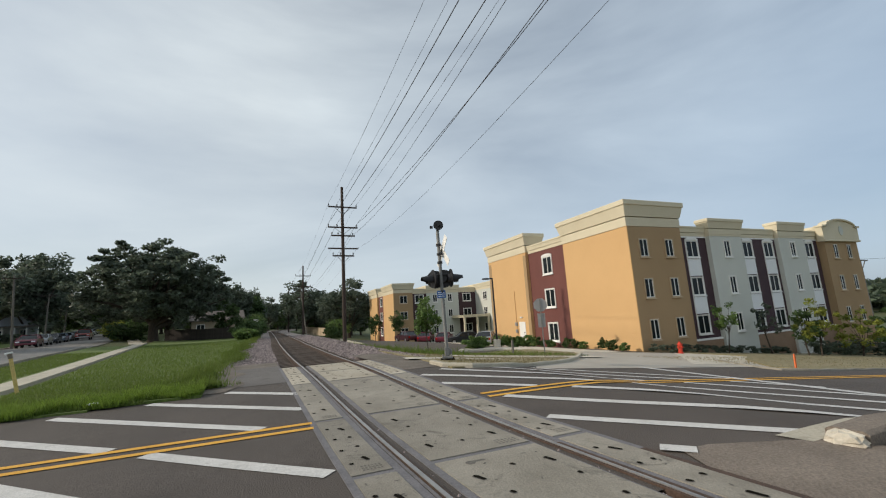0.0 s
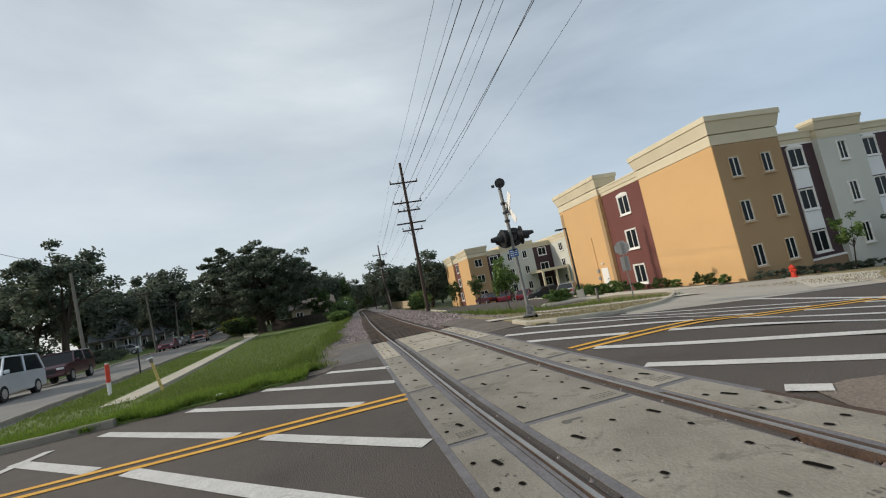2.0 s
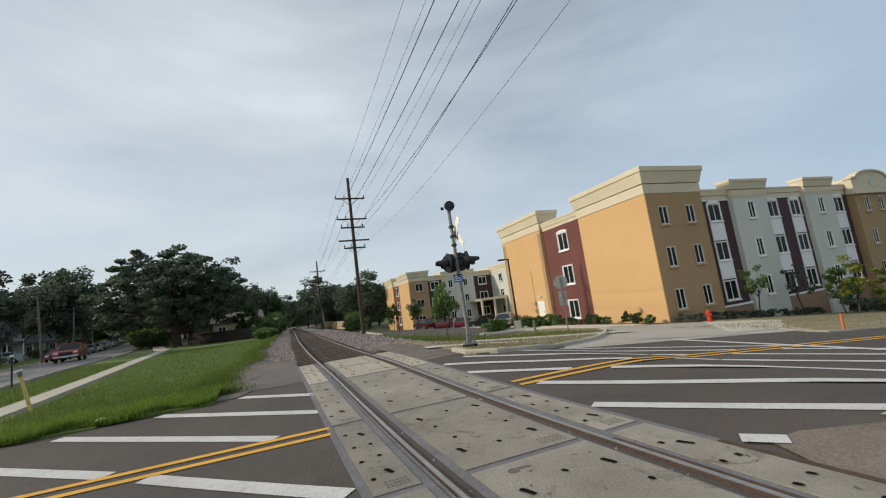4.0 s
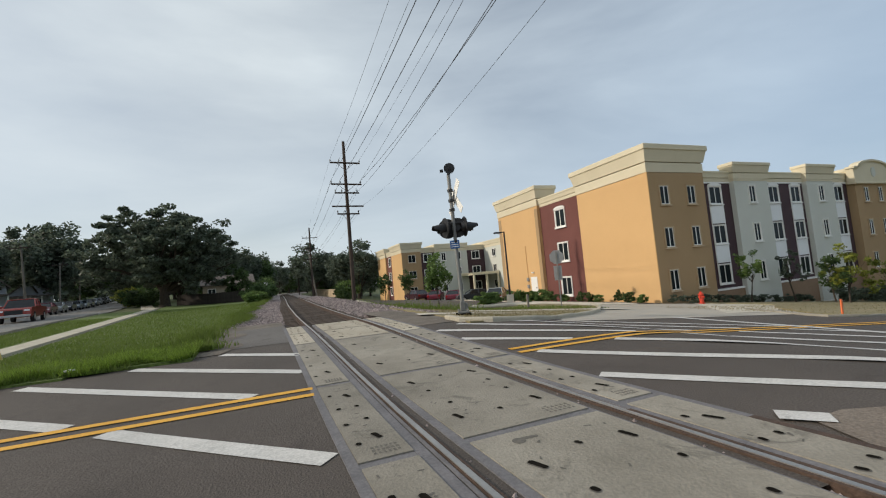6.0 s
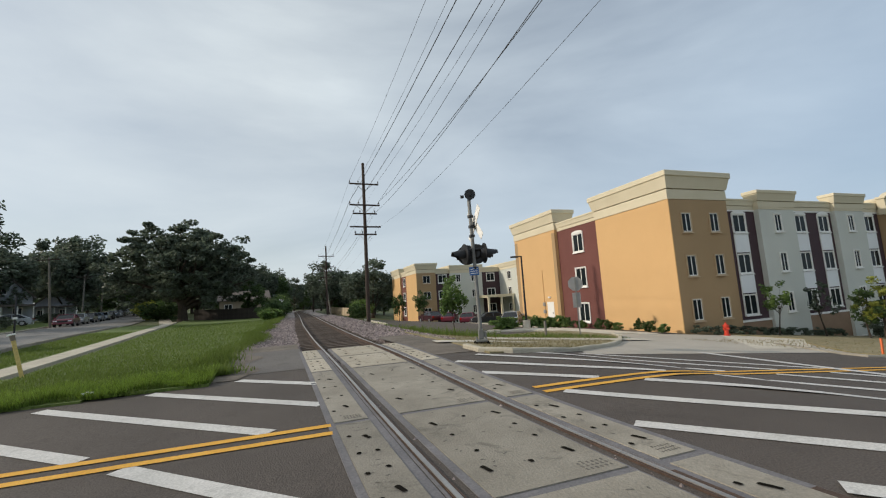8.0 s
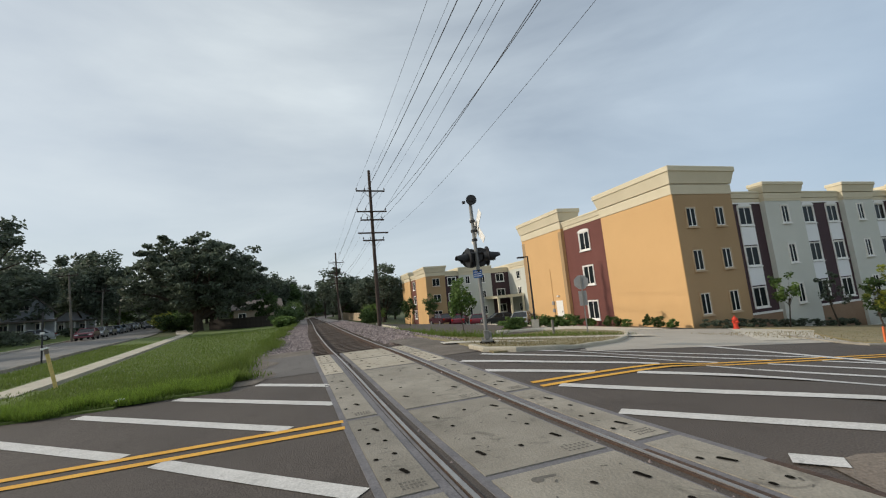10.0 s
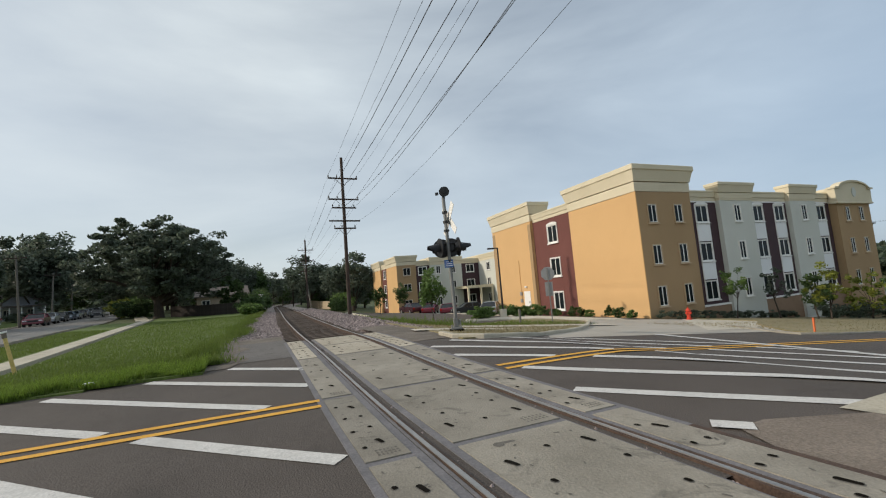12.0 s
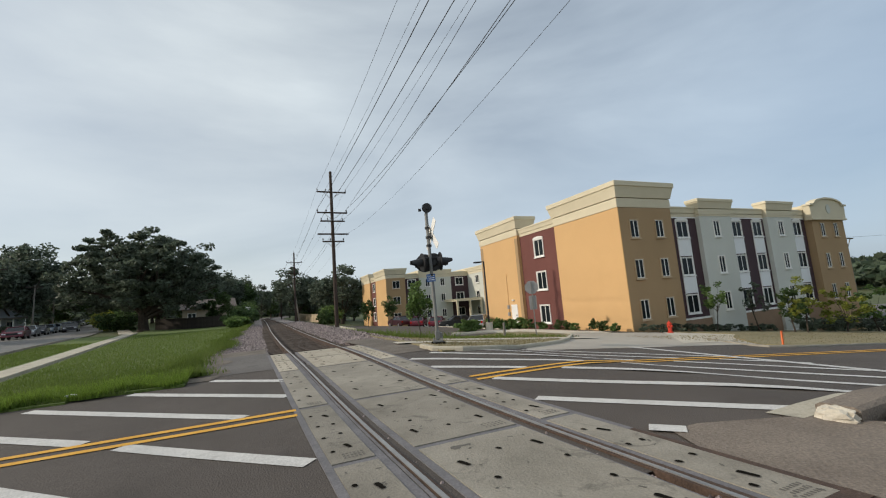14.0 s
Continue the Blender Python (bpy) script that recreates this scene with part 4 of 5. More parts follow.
tagged(part("concrete_rubble", bm, M_CONC_NEW), "broken crumbs of pale concrete at the kerb end", "rubble", kind="stuff")
drape("verge_south_east", lambda y: (5.4, 40), frange(-6, 2.2, 8), 0.05, M_DIRT, 20, "bare weathered earth behind the kerb", "verge", 0.1)


# ---------------------------------------------------------------- grass and stones
def blades(name, n, place, height, width, material, seed, label, category):
    r = np.random.default_rng(seed)
    vs, fs = [], []
    k = 0
    while k < n:
        x, y, hh = place(r)
        if x is None:
            continue
        z = g(x, y) + 0.03
        a = r.uniform(0, 6.283)
        h = hh * height * r.uniform(0.5, 1.3)
        w = width * r.uniform(0.7, 1.4)
        lx, ly = r.normal(0, 0.35) * h, r.normal(0, 0.35) * h
        c, s = math.cos(a) * w, math.sin(a) * w
        vs += [(x - c, y - s, z), (x + c, y + s, z), (x + lx, y + ly, z + h)]
        fs.append((3 * k, 3 * k + 1, 3 * k + 2))
        k += 1
    return tagged(new(name, soup(name, vs, fs, material)), label, category, kind="stuff")


def on_lawn(r):
    y = 9.8 + 39 * r.random() ** 2.0
    lo, hi = -3.5 - 0.172 * y, axis(y) - 3.05 - 0.35 * sm(10.6, 12.5, y) * (1 - sm(13, 16, y)) + 0.25 * math.sin(0.7 * y) * sm(11, 14, y)
    x = lo + (hi - lo) * r.random()
    return x, y, 1.0 + y * 0.012


def on_strip(r):
    y = 9.6 + 27 * r.random() ** 1.8
    lo, hi = (-6.5 - 0.2 * y, -4.9 - 0.172 * y) if y > 13.2 else (-7.6 - 1.5 * sm(9.4, 11.6, y), -2.3)
    return lo + (hi - lo) * r.random(), y, 1.0 + y * 0.012


def on_edge(r):
    x = -1.4 - 6.3 * r.random() ** 1.15
    y = 9.5 + 0.12 * (x + 4.3) * (1 if x > -4.3 else 0.2) + abs(r.normal(0, 0.6)) + 0.12 * math.sin(5 * x)
    return x, y, 1.0 + 0.5 * math.sin(3 * x) * math.sin(2.3 * x + y)


def on_trackside(r):
    y = 10.6 + 66 * r.random() ** 1.4
    side = r.random()
    u = -3.1 - 0.35 * sm(10.6, 12.5, y) * (1 - sm(13, 16, y)) - r.normal(0, 0.22) + 0.25 * math.sin(0.7 * y) * sm(11, 14, y) if side < 0.62 or y < 24 else 3.9 + abs(r.normal(0, 0.9))
    return axis(y) + u, y, (0.55 + 1.5 * abs(math.sin(0.37 * y) * math.sin(1.1 * y))) * (1.0 if side < 0.62 else 0.7)


blades("grass_lawn", 60000, on_lawn, 0.065, 0.011, M_BLADE, 1, "short mown grass blades", "grass")
blades("grass_strip", 20000, on_strip, 0.07, 0.011, M_BLADE, 2, "short grass blades beside the street", "grass")
blades("grass_weedy_edge", 30000, on_edge, 0.12, 0.009, M_WEED, 3, "tall bright weeds along the road's edge", "weeds")
blades("weeds_trackside", 26000, on_trackside, 0.12, 0.013, M_BLADE, 4, "rough weeds along both sides of the track", "weeds")
blades("weeds_lot_edge", 9000, lambda r: (4.6 + 3.4 * r.random() ** 1.3, 16.5 + 13 * r.random(), 0.4 + r.random() ** 2 * 1.5), 0.22, 0.014, M_BLADE, 16, "rough green weeds between track and car park", "weeds")
blades("verge_tufts", 5000, lambda r: (16 + 24 * r.random(), 8.6 + 7.0 * r.random(), 0.7), 0.10, 0.012, M_STRAW, 17, "thin straw-coloured tufts on the verge", "grass")
blades("island_tufts", 5000, lambda r: (lambda y: (4.5 + (island_x(min(y, 19)) - 4.9) * r.random(), y, 0.7))(10.6 + 9 * r.random()), 0.08, 0.010, M_STRAW, 18, "thin straw-coloured tufts on the island", "grass")
blades("grass_island", 5000, lambda r: (5.0 + 8.5 * r.random(), 15.7 + 7 * r.random(), 1.0), 0.12, 0.012, M_BLADE, 6, "patchy grass on the island", "grass")


def scatter_stones(name, n, place, seed, label):
    r = np.random.default_rng(seed)
    base = [(1, 0, 0), (-0.8, 0.2, 0), (0, 0.9, 0.1), (0.1, -1, 0), (0.1, 0, 0.8), (0, 0.1, -0.7)]
    tri = [(0, 2, 4), (2, 1, 4), (1, 3, 4), (3, 0, 4), (2, 0, 5), (1, 2, 5), (3, 1, 5), (0, 3, 5)]
    vs, fs = [], []
    for k in range(n):
        x, y, z = place(r)
        s = r.uniform(0.025, 0.075)
        a = r.uniform(0, 6.28)
        c, t = math.cos(a), math.sin(a)
        q = r.uniform(0.6, 1.3, 3) * s
        for px, py, pz in base:
            px, py, pz = px * q[0], py * q[1], pz * q[2]
            vs.append((x + c * px - t * py, y + t * px + c * py, z + pz))
        fs += [tuple(6 * k + i for i in f) for f in tri]
    return tagged(new(name, soup(name, vs, fs, M_STONE)), label, "ballast", kind="stuff")


def on_bed(r):
    y = 13.75 + 46 * r.random() ** 1.9
    u = r.uniform(-3.7, -1.25) if r.random() < 0.62 else r.uniform(1.25, 3.3)
    dz = float(np.interp(u, [p[0] for p in PROFILE], [p[1] for p in PROFILE]))
    return axis(y) + u, y, g(axis(y), y) + dz + 0.02


scatter_stones("ballast_stones", 22000, on_bed, 11, "loose crushed grey-brown ballast stones")
scatter_stones("gravel_flangeway", 500, lambda r: (lambda y, s: (axis(y) + s * r.uniform(0.64, 0.70), y, g(axis(y), y) - 0.05))(r.uniform(1, 13), r.choice([-1, 1])), 12, "fine gravel caught in the flangeways")


# ---------------------------------------------------------------- trees
def crown_mesh(name, seed, rx, ry, rz, cz, clumps, per, leaf, material, hollow=0.45, clump_r=0.24):
    """Many small leaves in uneven clumps inside an ellipsoid, with gaps between them."""
    r = np.random.default_rng(seed)
    cs = []
    while len(cs) < clumps:
        p = r.uniform(-1, 1, 3)
        d = float(np.linalg.norm(p))
        if hollow < d < 1.0 and p[2] > -0.75:
            cs.append(p * (0.86 + 0.28 * r.random()))
    ctr = np.repeat(np.array(cs), per, axis=0)
    n = len(ctr)
    off = r.normal(0, 1, (n, 3))
    off *= (r.random((n, 1)) ** 0.45) / np.linalg.norm(off, axis=1, keepdims=True)
    size = np.repeat(r.uniform(0.6, 1.25, (clumps, 1)), per, axis=0)
    pts = ctr * np.array([rx, ry, rz]) + off * size * clump_r * np.array([rx, ry, rz * 0.75]) + np.array([0, 0, cz])
    a = r.normal(0, 1, (n, 3))
    a[:, 2] *= 0.6
    a /= np.linalg.norm(a, axis=1, keepdims=True)
    b = np.cross(a, r.normal(0, 1, (n, 3)))
    b /= np.linalg.norm(b, axis=1, keepdims=True) + 1e-6
    s = leaf * r.uniform(0.6, 1.3, (n, 1))
    v = np.stack([pts - a * s, pts + b * s * 0.55, pts + a * s, pts - b * s * 0.55], axis=1).reshape(-1, 3)
    me = bpy.data.meshes.new(name)
    me.vertices.add(4 * n)
    me.vertices.foreach_set("co", v.ravel())
    me.loops.add(4 * n)
    me.loops.foreach_set("vertex_index", np.arange(4 * n))
    me.polygons.add(n)
    me.polygons.foreach_set("loop_start", np.arange(0, 4 * n, 4))
    me.update(calc_edges=True)
    me.materials.append(material)
    return me, [c * np.array([rx, ry, rz]) + np.array([0, 0, cz]) for c in cs]


def tree(name, m, label, seed, h, r, trunk_r, clear, material, clumps=60, per=70, leaf=0.22, limbs=10, hollow=0.45, clump_r=0.24, group=""):
    """A tapered trunk with limbs that reach into a crown of leaf clumps. clear: height of the lowest leaves."""
    t = empty(name, m, label, "tree", group)
    cz, rz = (h + clear) / 2, (h - clear) / 2
    me, cs = crown_mesh("crown", seed, r, r * 0.95, rz, cz, clumps, per, leaf, material, hollow, clump_r)
    rr = random.Random(seed)
    bm = B()
    fork = clear + rz * 0.35
    bend = Vector((rr.uniform(-0.2, 0.2), rr.uniform(-0.2, 0.2), fork))
    cyl(bm, (0, 0, -0.3), (0, 0, 0.25), trunk_r * 1.45, trunk_r * 1.05, 10)
    cyl(bm, (0, 0, 0.2), bend, trunk_r * 1.05, trunk_r * 0.7, 10)
    for i in range(limbs):
        c = cs[(i * 7) % len(cs)]
        e = Vector((float(c[0]), float(c[1]), float(c[2])))
        s = Vector((0, 0, rr.uniform(clear * 0.75, fork)))
        s.x, s.y = bend.x * s.z / fork, bend.y * s.z / fork
        mid = s.lerp(e, 0.5) + Vector((rr.uniform(-0.1, 0.1) * r, rr.uniform(-0.1, 0.1) * r, 0.08 * r))
        cyl(bm, s, mid, trunk_r * 0.42, trunk_r * 0.25, 6)
        cyl(bm, mid, e, trunk_r * 0.25, trunk_r * 0.06, 6)
    part("trunk", bm, M_BARK, t)
    part("crown", me, None, t)
    return t


def at(x, y, dz=0.0, rz=0):
    return pose(x, y, g(x, y) + dz, 0, 0, rz)


tree("oak_tree", at(-15.3, 67), "huge dark spreading oak at the lawn's far end", 21, 13.1, 8.7, 0.6, 1.8, M_LEAF_DARK, 430, 90, 0.25, 34, 0.1, 0.12)
tree("tall_tree", at(-31, 51), "tall dark tree standing among the houses", 22, 13.5, 4.4, 0.35, 4.5, M_LEAF_DARK, 60, 110, 0.24, 14, 0.2, 0.26)
tree("maple_tree", at(-37, 56), "tall dark tree behind the white house", 23, 12.0, 4.0, 0.3, 3.5, M_LEAF_DARK, 55, 100, 0.24, 12, 0.2, 0.26)
tree("young_maple", at(-6.5, 68), "small bright green tree by the fence", 24, 5.3, 2.1, 0.12, 0.8, M_LEAF_MID, 40, 70, 0.17, 8, 0.2)
proto = [tree("woodland_tree", at(-26, 104), "dense dark green woodland tree", 30, 13, 5.0, 0.35, 1.2, M_LEAF_DARK, 70, 80, 0.34, 8, 0.4, 0.28, "woodland trees"),
         tree("woodland_tree", at(-44, 100), "dense dark green woodland tree", 31, 15, 5.5, 0.4, 1.5, M_LEAF_DARK, 75, 80, 0.36, 8, 0.4, 0.28, "woodland trees"),
         tree("woodland_tree", at(-8, 128), "mid green woodland tree", 32, 11, 4.6, 0.3, 0.8, M_LEAF_MID, 65, 80, 0.34, 8, 0.4, 0.28, "woodland trees")]
rnd = random.Random(40)
SPOTS = [(-48, 62), (-56, 72), (-50, 88), (-58, 100), (-38, 92), (-62, 60), (-66, 84), (-46, 46), (-52, 40), (-58, 50), (-44, 112), (-60, 118), (-70, 130), (-40, 128), (-64, 145), (-66, 165), (-80, 160), (-82, 190), (-58, 200),
         (-34, 118), (-30, 136), (-32, 160), (-24, 122), (-22, 140), (-17, 112), (-15, 130), (-14, 150), (-10, 118), (-9, 145), (-10, 165), (-7, 136), (-20, 100), (-26, 92), (-14, 98), (-3.5, 178), (0, 195), (5, 200), (9, 180),
         (8, 122), (12, 118), (15, 128), (11, 140), (8, 155), (19, 120), (24, 125), (30, 122), (7, 108), (12, 104), (17, 105), (14, 96), (10, 132), (-40, 74), (-44, 80), (-72, 70), (-78, 96), (-54, 30), (-60, 36), (-66, 44), (-38, 88), (-46, 120)]
for i, (x, y) in enumerate(SPOTS):
    s = rnd.uniform(0.85, 1.1) * (0.80 if x > 5 else 0.98 if x > -18 else 0.86)
    ob = copy_thing(proto[i % 3], at(x + rnd.uniform(-2, 2), y + rnd.uniform(-2, 2), 0, rnd.uniform(0, 360)))
    ob.scale = (s * rnd.uniform(0.95, 1.25), s * rnd.uniform(0.95, 1.25), s)

# small planted trees
tree("young_tree", at(9.35, 26.2), "slender young green tree on the island", 51, 3.8, 0.85, 0.035, 1.0, M_LEAF_YOUNG, 34, 55, 0.10, 10, 0.1, 0.34, "planted trees")
tree("young_tree", at(13.9, 49.2), "slender young green tree by the car park", 52, 3.7, 0.95, 0.04, 0.9, M_LEAF_MID, 34, 55, 0.10, 10, 0.1, 0.34, "planted trees")
tree("young_tree", at(11.4, 51.0), "slender young green tree by the car park", 53, 3.2, 0.8, 0.04, 0.8, M_LEAF_MID, 34, 50, 0.10, 10, 0.1, 0.34, "planted trees")
tree("young_tree", at(28.9, 19.6), "thin young tree before the pale front", 54, 3.6, 0.75, 0.04, 1.5, M_LEAF_YOUNG, 18, 40, 0.10, 9, 0.1, 0.3, "planted trees")
tree("young_tree", at(33.3, 19.5), "thin sparse dark-leaved young tree", 55, 3.6, 1.0, 0.05, 1.3, M_LEAF_DARK, 14, 30, 0.11, 10, 0.1, 0.26, "planted trees")
tree("young_tree", at(34.3, 17.0), "young yellow-green tree on the verge", 56, 3.7, 1.25, 0.05, 0.9, M_LEAF_YELLOW, 26, 45, 0.11, 10, 0.1, 0.24, "planted trees")
tree("young_tree", at(33.8, 17.5), "bluish green young tree on the verge", 57, 3.2, 0.95, 0.05, 0.8, M_LEAF_MID, 22, 50, 0.11, 10, 0.1, 0.3, "planted trees")
tree("young_tree", at(40.0, 17.3), "bushy yellow-green young tree on the verge", 58, 3.9, 1.5, 0.05, 0.6, M_LEAF_YELLOW, 24, 45, 0.12, 10, 0.1, 0.24, "planted trees")
tree("young_tree", at(44.5, 17.3), "bushy green young tree on the verge", 59, 3.9, 1.7, 0.05, 0.5, M_LEAF_YOUNG, 24, 45, 0.13, 10, 0.1, 0.24, "planted trees")
tree("young_tree", at(49.5, 16.5), "bushy green tree further down the verge", 60, 3.5, 1.5, 0.06, 0.4, M_LEAF_YOUNG, 30, 55, 0.14, 10, 0.1, 0.3, "planted trees")


def shrub(name, x, y, r, h, seed, material, label, n=20, per=40, leaf=0.07):
    me, _ = crown_mesh("foliage", seed, r, r, h * 0.55, h * 0.48, n, per, leaf, material, 0.1, 0.38)
    ob = new(name, me)
    ob.matrix_basis = at(x, y, 0.03)
    return tagged(ob, label, "shrub", "planted shrubs")


for i, y in enumerate((21.6, 22.9, 24.0, 25.6, 26.7, 28.0, 29.3, 30.4, 31.9, 33.4)):
    shrub("shrub", 21.5 + 0.25 * (i % 3), y, 0.34 + 0.1 * (i % 2), 0.5 + 0.16 * (i % 3), 70 + i, M_LEAF_MID if i % 3 else M_LEAF_YOUNG, "low shrub in the bed under the ochre wall")
for i in range(11):
    shrub("shrub", 23.2 + 1.35 * i, 20.4, 0.45, 0.55, 90 + i, M_LEAF_DARK, "low dark shrub along the building's foot", 16, 36)
for i in range(6):
    shrub("shrub", 38.0 + 2.6 * i, 18.9, 1.0, 1.1, 104 + i, M_LEAF_DARK, "dark shrub on the slope before the building", 20, 50, 0.1)
for i, (x, y) in enumerate(((14.8, 25.8), (15.7, 25.9), (13.2, 26.2), (12.7, 26.4), (16.6, 25.4))):
    shrub("shrub", x, y, 0.7, 0.85, 120 + i, M_LEAF_YOUNG, "leafy green shrub beside the lamp post", 22, 50, 0.09)
shrub("yellow_shrub", -22.5, 77, 1.6, 3.0, 130, M_LEAF_YELLOW, "bright yellow-green shrub beside the street", 30, 70, 0.16)
shrub("shrub", -19.8, 74, 2.6, 2.6, 131, M_LEAF_MID, "broad green shrub under the oak", 40, 80, 0.17)
shrub("shrub", -20.5, 77, 2.0, 2.8, 132, M_LEAF_YOUNG, "broad green shrub under the oak", 36, 80, 0.17)
for i, (x, y, r, h) in enumerate(((-3.3, 58, 1.8, 1.7), (-3.0, 50, 1.3, 1.2), (-3.4, 66, 2.0, 2.2), (-3.6, 76, 2.4, 2.8), (-4.4, 88, 2.8, 3.4), (8.6, 70, 1.3, 1.9), (9.9, 76, 1.4, 2.0), (11.5, 84, 2.2, 3.4), (-4.6, 100, 3.2, 4.4), (9.6, 124, 3.0, 4.0))):
    shrub("wild_bush", x, y, r, h, 140 + i, (M_LEAF_MID, M_LEAF_YOUNG, M_LEAF_MID)[i % 3], "wild green bush beside the track", 36, 70, 0.15)
for i, (x, y, r, h) in enumerate(((-33, 45, 3.0, 4.5), (-37, 46, 3.5, 5.5), (-43, 60, 4.0, 6.5), (-48, 62, 4.5, 7.0), (-48, 42, 4.0, 6.0))):
    shrub("yard_thicket", x, y, r, h, 170 + i, M_LEAF_DARK, "dense dark green thicket among the houses", 46, 80, 0.24)
for i, (x, y) in enumerate(((-31.5, 58), (-32.5, 62), (-36.5, 66), (-36, 80))):
    shrub("hedge_bush", x, y, 1.6, 1.3, 160 + i, M_LEAF_DARK, "dark bush before a house", 26, 60, 0.13)

# far wooded hill, beyond the east end; its haze is in the leaf colour
me, _ = crown_mesh("far_woods", 201, 150, 60, 9, -4, 520, 46, 2.2, M_LEAF_HAZY, 0.0, 0.10)
hill = new("far_woods", me)
hill.matrix_basis = pose(330, 130, 2, 0, 0, 20)
tagged(hill, "distant wooded hillside", "woods", kind="stuff")
me2, _ = crown_mesh("far_woods_north", 202, 120, 30, 9, 3, 420, 46, 1.6, M_LEAF_DARK, 0.0, 0.10)
w2 = new("far_woods_north", me2)
w2.matrix_basis = pose(-30, 260, 3)
tagged(w2, "distant dark woods beyond the railway", "woods", kind="stuff")


# ---------------------------------------------------------------- poles and wires
def pole_thing(name, x, y, h, label, arms, lean=(0, 0), r=0.16, material=None, dz=0.0):
    """arms: (height, half width, insulators at, braces)"""
    p = empty(name, pose(x, y, g(x, y) + dz, lean[0], lean[1], 3), label, "utility pole", "utility poles")
    bm = B()
    cyl(bm, (0, 0, -0.5), (0, 0, h), r, r * 0.68, 14)
    part("shaft", bm, material or M_POLE, p)
    for z, half, ins, brace in arms:
        a = part("crossarm", one(box, -half, -0.2, z - 0.055, half, -0.1, z + 0.055, 0.008), M_POLE, p)
        if brace:
            bm = B()
            for s in (-1, 1):
                cyl(bm, (s * half * 0.55, -0.15, z - 0.05), (0, -0.12, z - 0.6), 0.018, n=6)
            part("brace", bm, M_ALU, a)
        for u in ins:
            bm = B()
            cyl(bm, (u, -0.15, z + 0.05), (u, -0.15, z + 0.14), 0.02, n=8)
            cyl(bm, (u, -0.15, z + 0.13), (u, -0.15, z + 0.20), 0.06, 0.045, n=10)
            cyl(bm, (u, -0.15, z + 0.20), (u, -0.15, z + 0.27), 0.04, 0.03, n=10)
            part("insulator", bm, M_BLACK, a)
    return p


def wire(a, b, sag, rad, label="sagging thin dark overhead wire", n=24):
    cu = bpy.data.curves.new("wire", "CURVE")
    cu.dimensions, cu.bevel_depth, cu.bevel_resolution = "3D", rad, 1
    sp = cu.splines.new("POLY")
    sp.points.add(n)
    for i in range(n + 1):
        t = i / n
        p = Vector(a).lerp(Vector(b), t)
        p.z -= 4 * sag * t * (1 - t)
        sp.points[i].co = (*p, 1)
    cu.materials.append(M_WIRE)
    return tagged(new("overhead_wire", cu), label, "overhead wire", "overhead wires")


G1, G2 = g(5.05, 33.5), g(4.0, 69.0)
TOP = 12.62 - G1          # the pole's height over its foot
ARMS = [(10.85 - G1, 1.17, (-1.13, -0.46, 1.13), True), (9.14 - G1, 1.2, (-1.16, -0.48, 1.13), True), (8.45 - G1, 0.95, (-0.9, -0.4, 0.78), False), (7.39 - G1, 1.22, (), False), (6.79 - G1, 0.86, (-0.82, -0.25, 0.78), True)]
pole_thing("utility_pole", 5.05, 33.5, TOP, "tall dark wooden utility pole with five crossarms", ARMS)
pole_thing("utility_pole", 4.0, 69.0, 10.9, "distant dark wooden utility pole with crossarms", [(z - 1.9, w, i, b) for z, w, i, b in ARMS[:3]] + [(5.9, 1.0, (), False)])
pole_thing("utility_pole", 3.0, 112.0, 10.5, "distant dark wooden utility pole with crossarms", [(8.8, 1.1, (-1, 1), False), (7.6, 1.1, (-1, 1), False)])
pole_thing("utility_pole", 5.1, 78.0, 8.8, "leaning bare wooden prop pole", [], (0, -7), 0.13, M_POLE_GREY)
pole_thing("utility_pole", 5.3, -2.5, TOP, "tall dark wooden utility pole with crossarms", ARMS)
# wire by wire: its offset and height on the pole ahead, its place on the pole behind, sag, radius
for u, z, xe, ze, sg, rad in ((-1.13, 11.1, 4.23, 11.5, 0.5, 0.007), (-0.46, 11.1, 4.86, 11.35, 0.5, 0.007), (1.13, 11.1, 6.40, 11.42, 0.42, 0.007), (-1.16, 9.45, 4.23, 9.47, 0.5, 0.014), (-0.48, 9.45, 4.95, 9.65, 0.5, 0.014),
                              (1.13, 9.45, 5.54, 10.5, 0.5, 0.010), (1.13, 9.44, 6.70, 10.3, 0.8, 0.012), (0.78, 8.50, 5.04, 8.48, 0.8, 0.010), (1.15, 7.42, 5.12, 7.11, 0.8, 0.005)):
    wire((5.05 + u, 33.35, z), (xe, -2.65, ze), sg, rad, n=36)
    wire((5.05 + u, 33.35, z), (4.0 + u, 68.85, z - 2.1), 0.5, rad * 0.8)
for u, z in ((-1.1, 9.1), (1.1, 9.1), (-1.1, 7.35), (1.1, 7.35)):
    wire((4.0 + u, 68.85, G2 + z), (3.0 + u, 111.85, g(3, 112) + 8.8), 0.6, 0.010)
# poles along the side street
SP = [(-19.4, 34.0, 7.4, (0, -3)), (-27.5, 62.0, 8.3, (0, -3)), (-33.5, 84.0, 7.6, (0, 1)), (-38.5, 104.0, 7.6, (0, 1)), (-49.0, 128.0, 8, (0, 0))]
for x, y, h, lean in SP:
    pole_thing("utility_pole", x, y, h, "weathered grey street utility pole", [(h - 0.35, 1.0, (-0.9, 0.9), False)] if y > 50 else [], lean, 0.13, M_POLE_GREY)
for (x0, y0, h0, _), (x1, y1, h1, _) in zip(SP, SP[1:]):
    for u in (-1.0, 1.0):
        wire((x0 + u, y0, g(x0, y0) + h0 - 0.1), (x1 + u, y1, g(x1, y1) + h1 - 0.1), 0.5, 0.011)
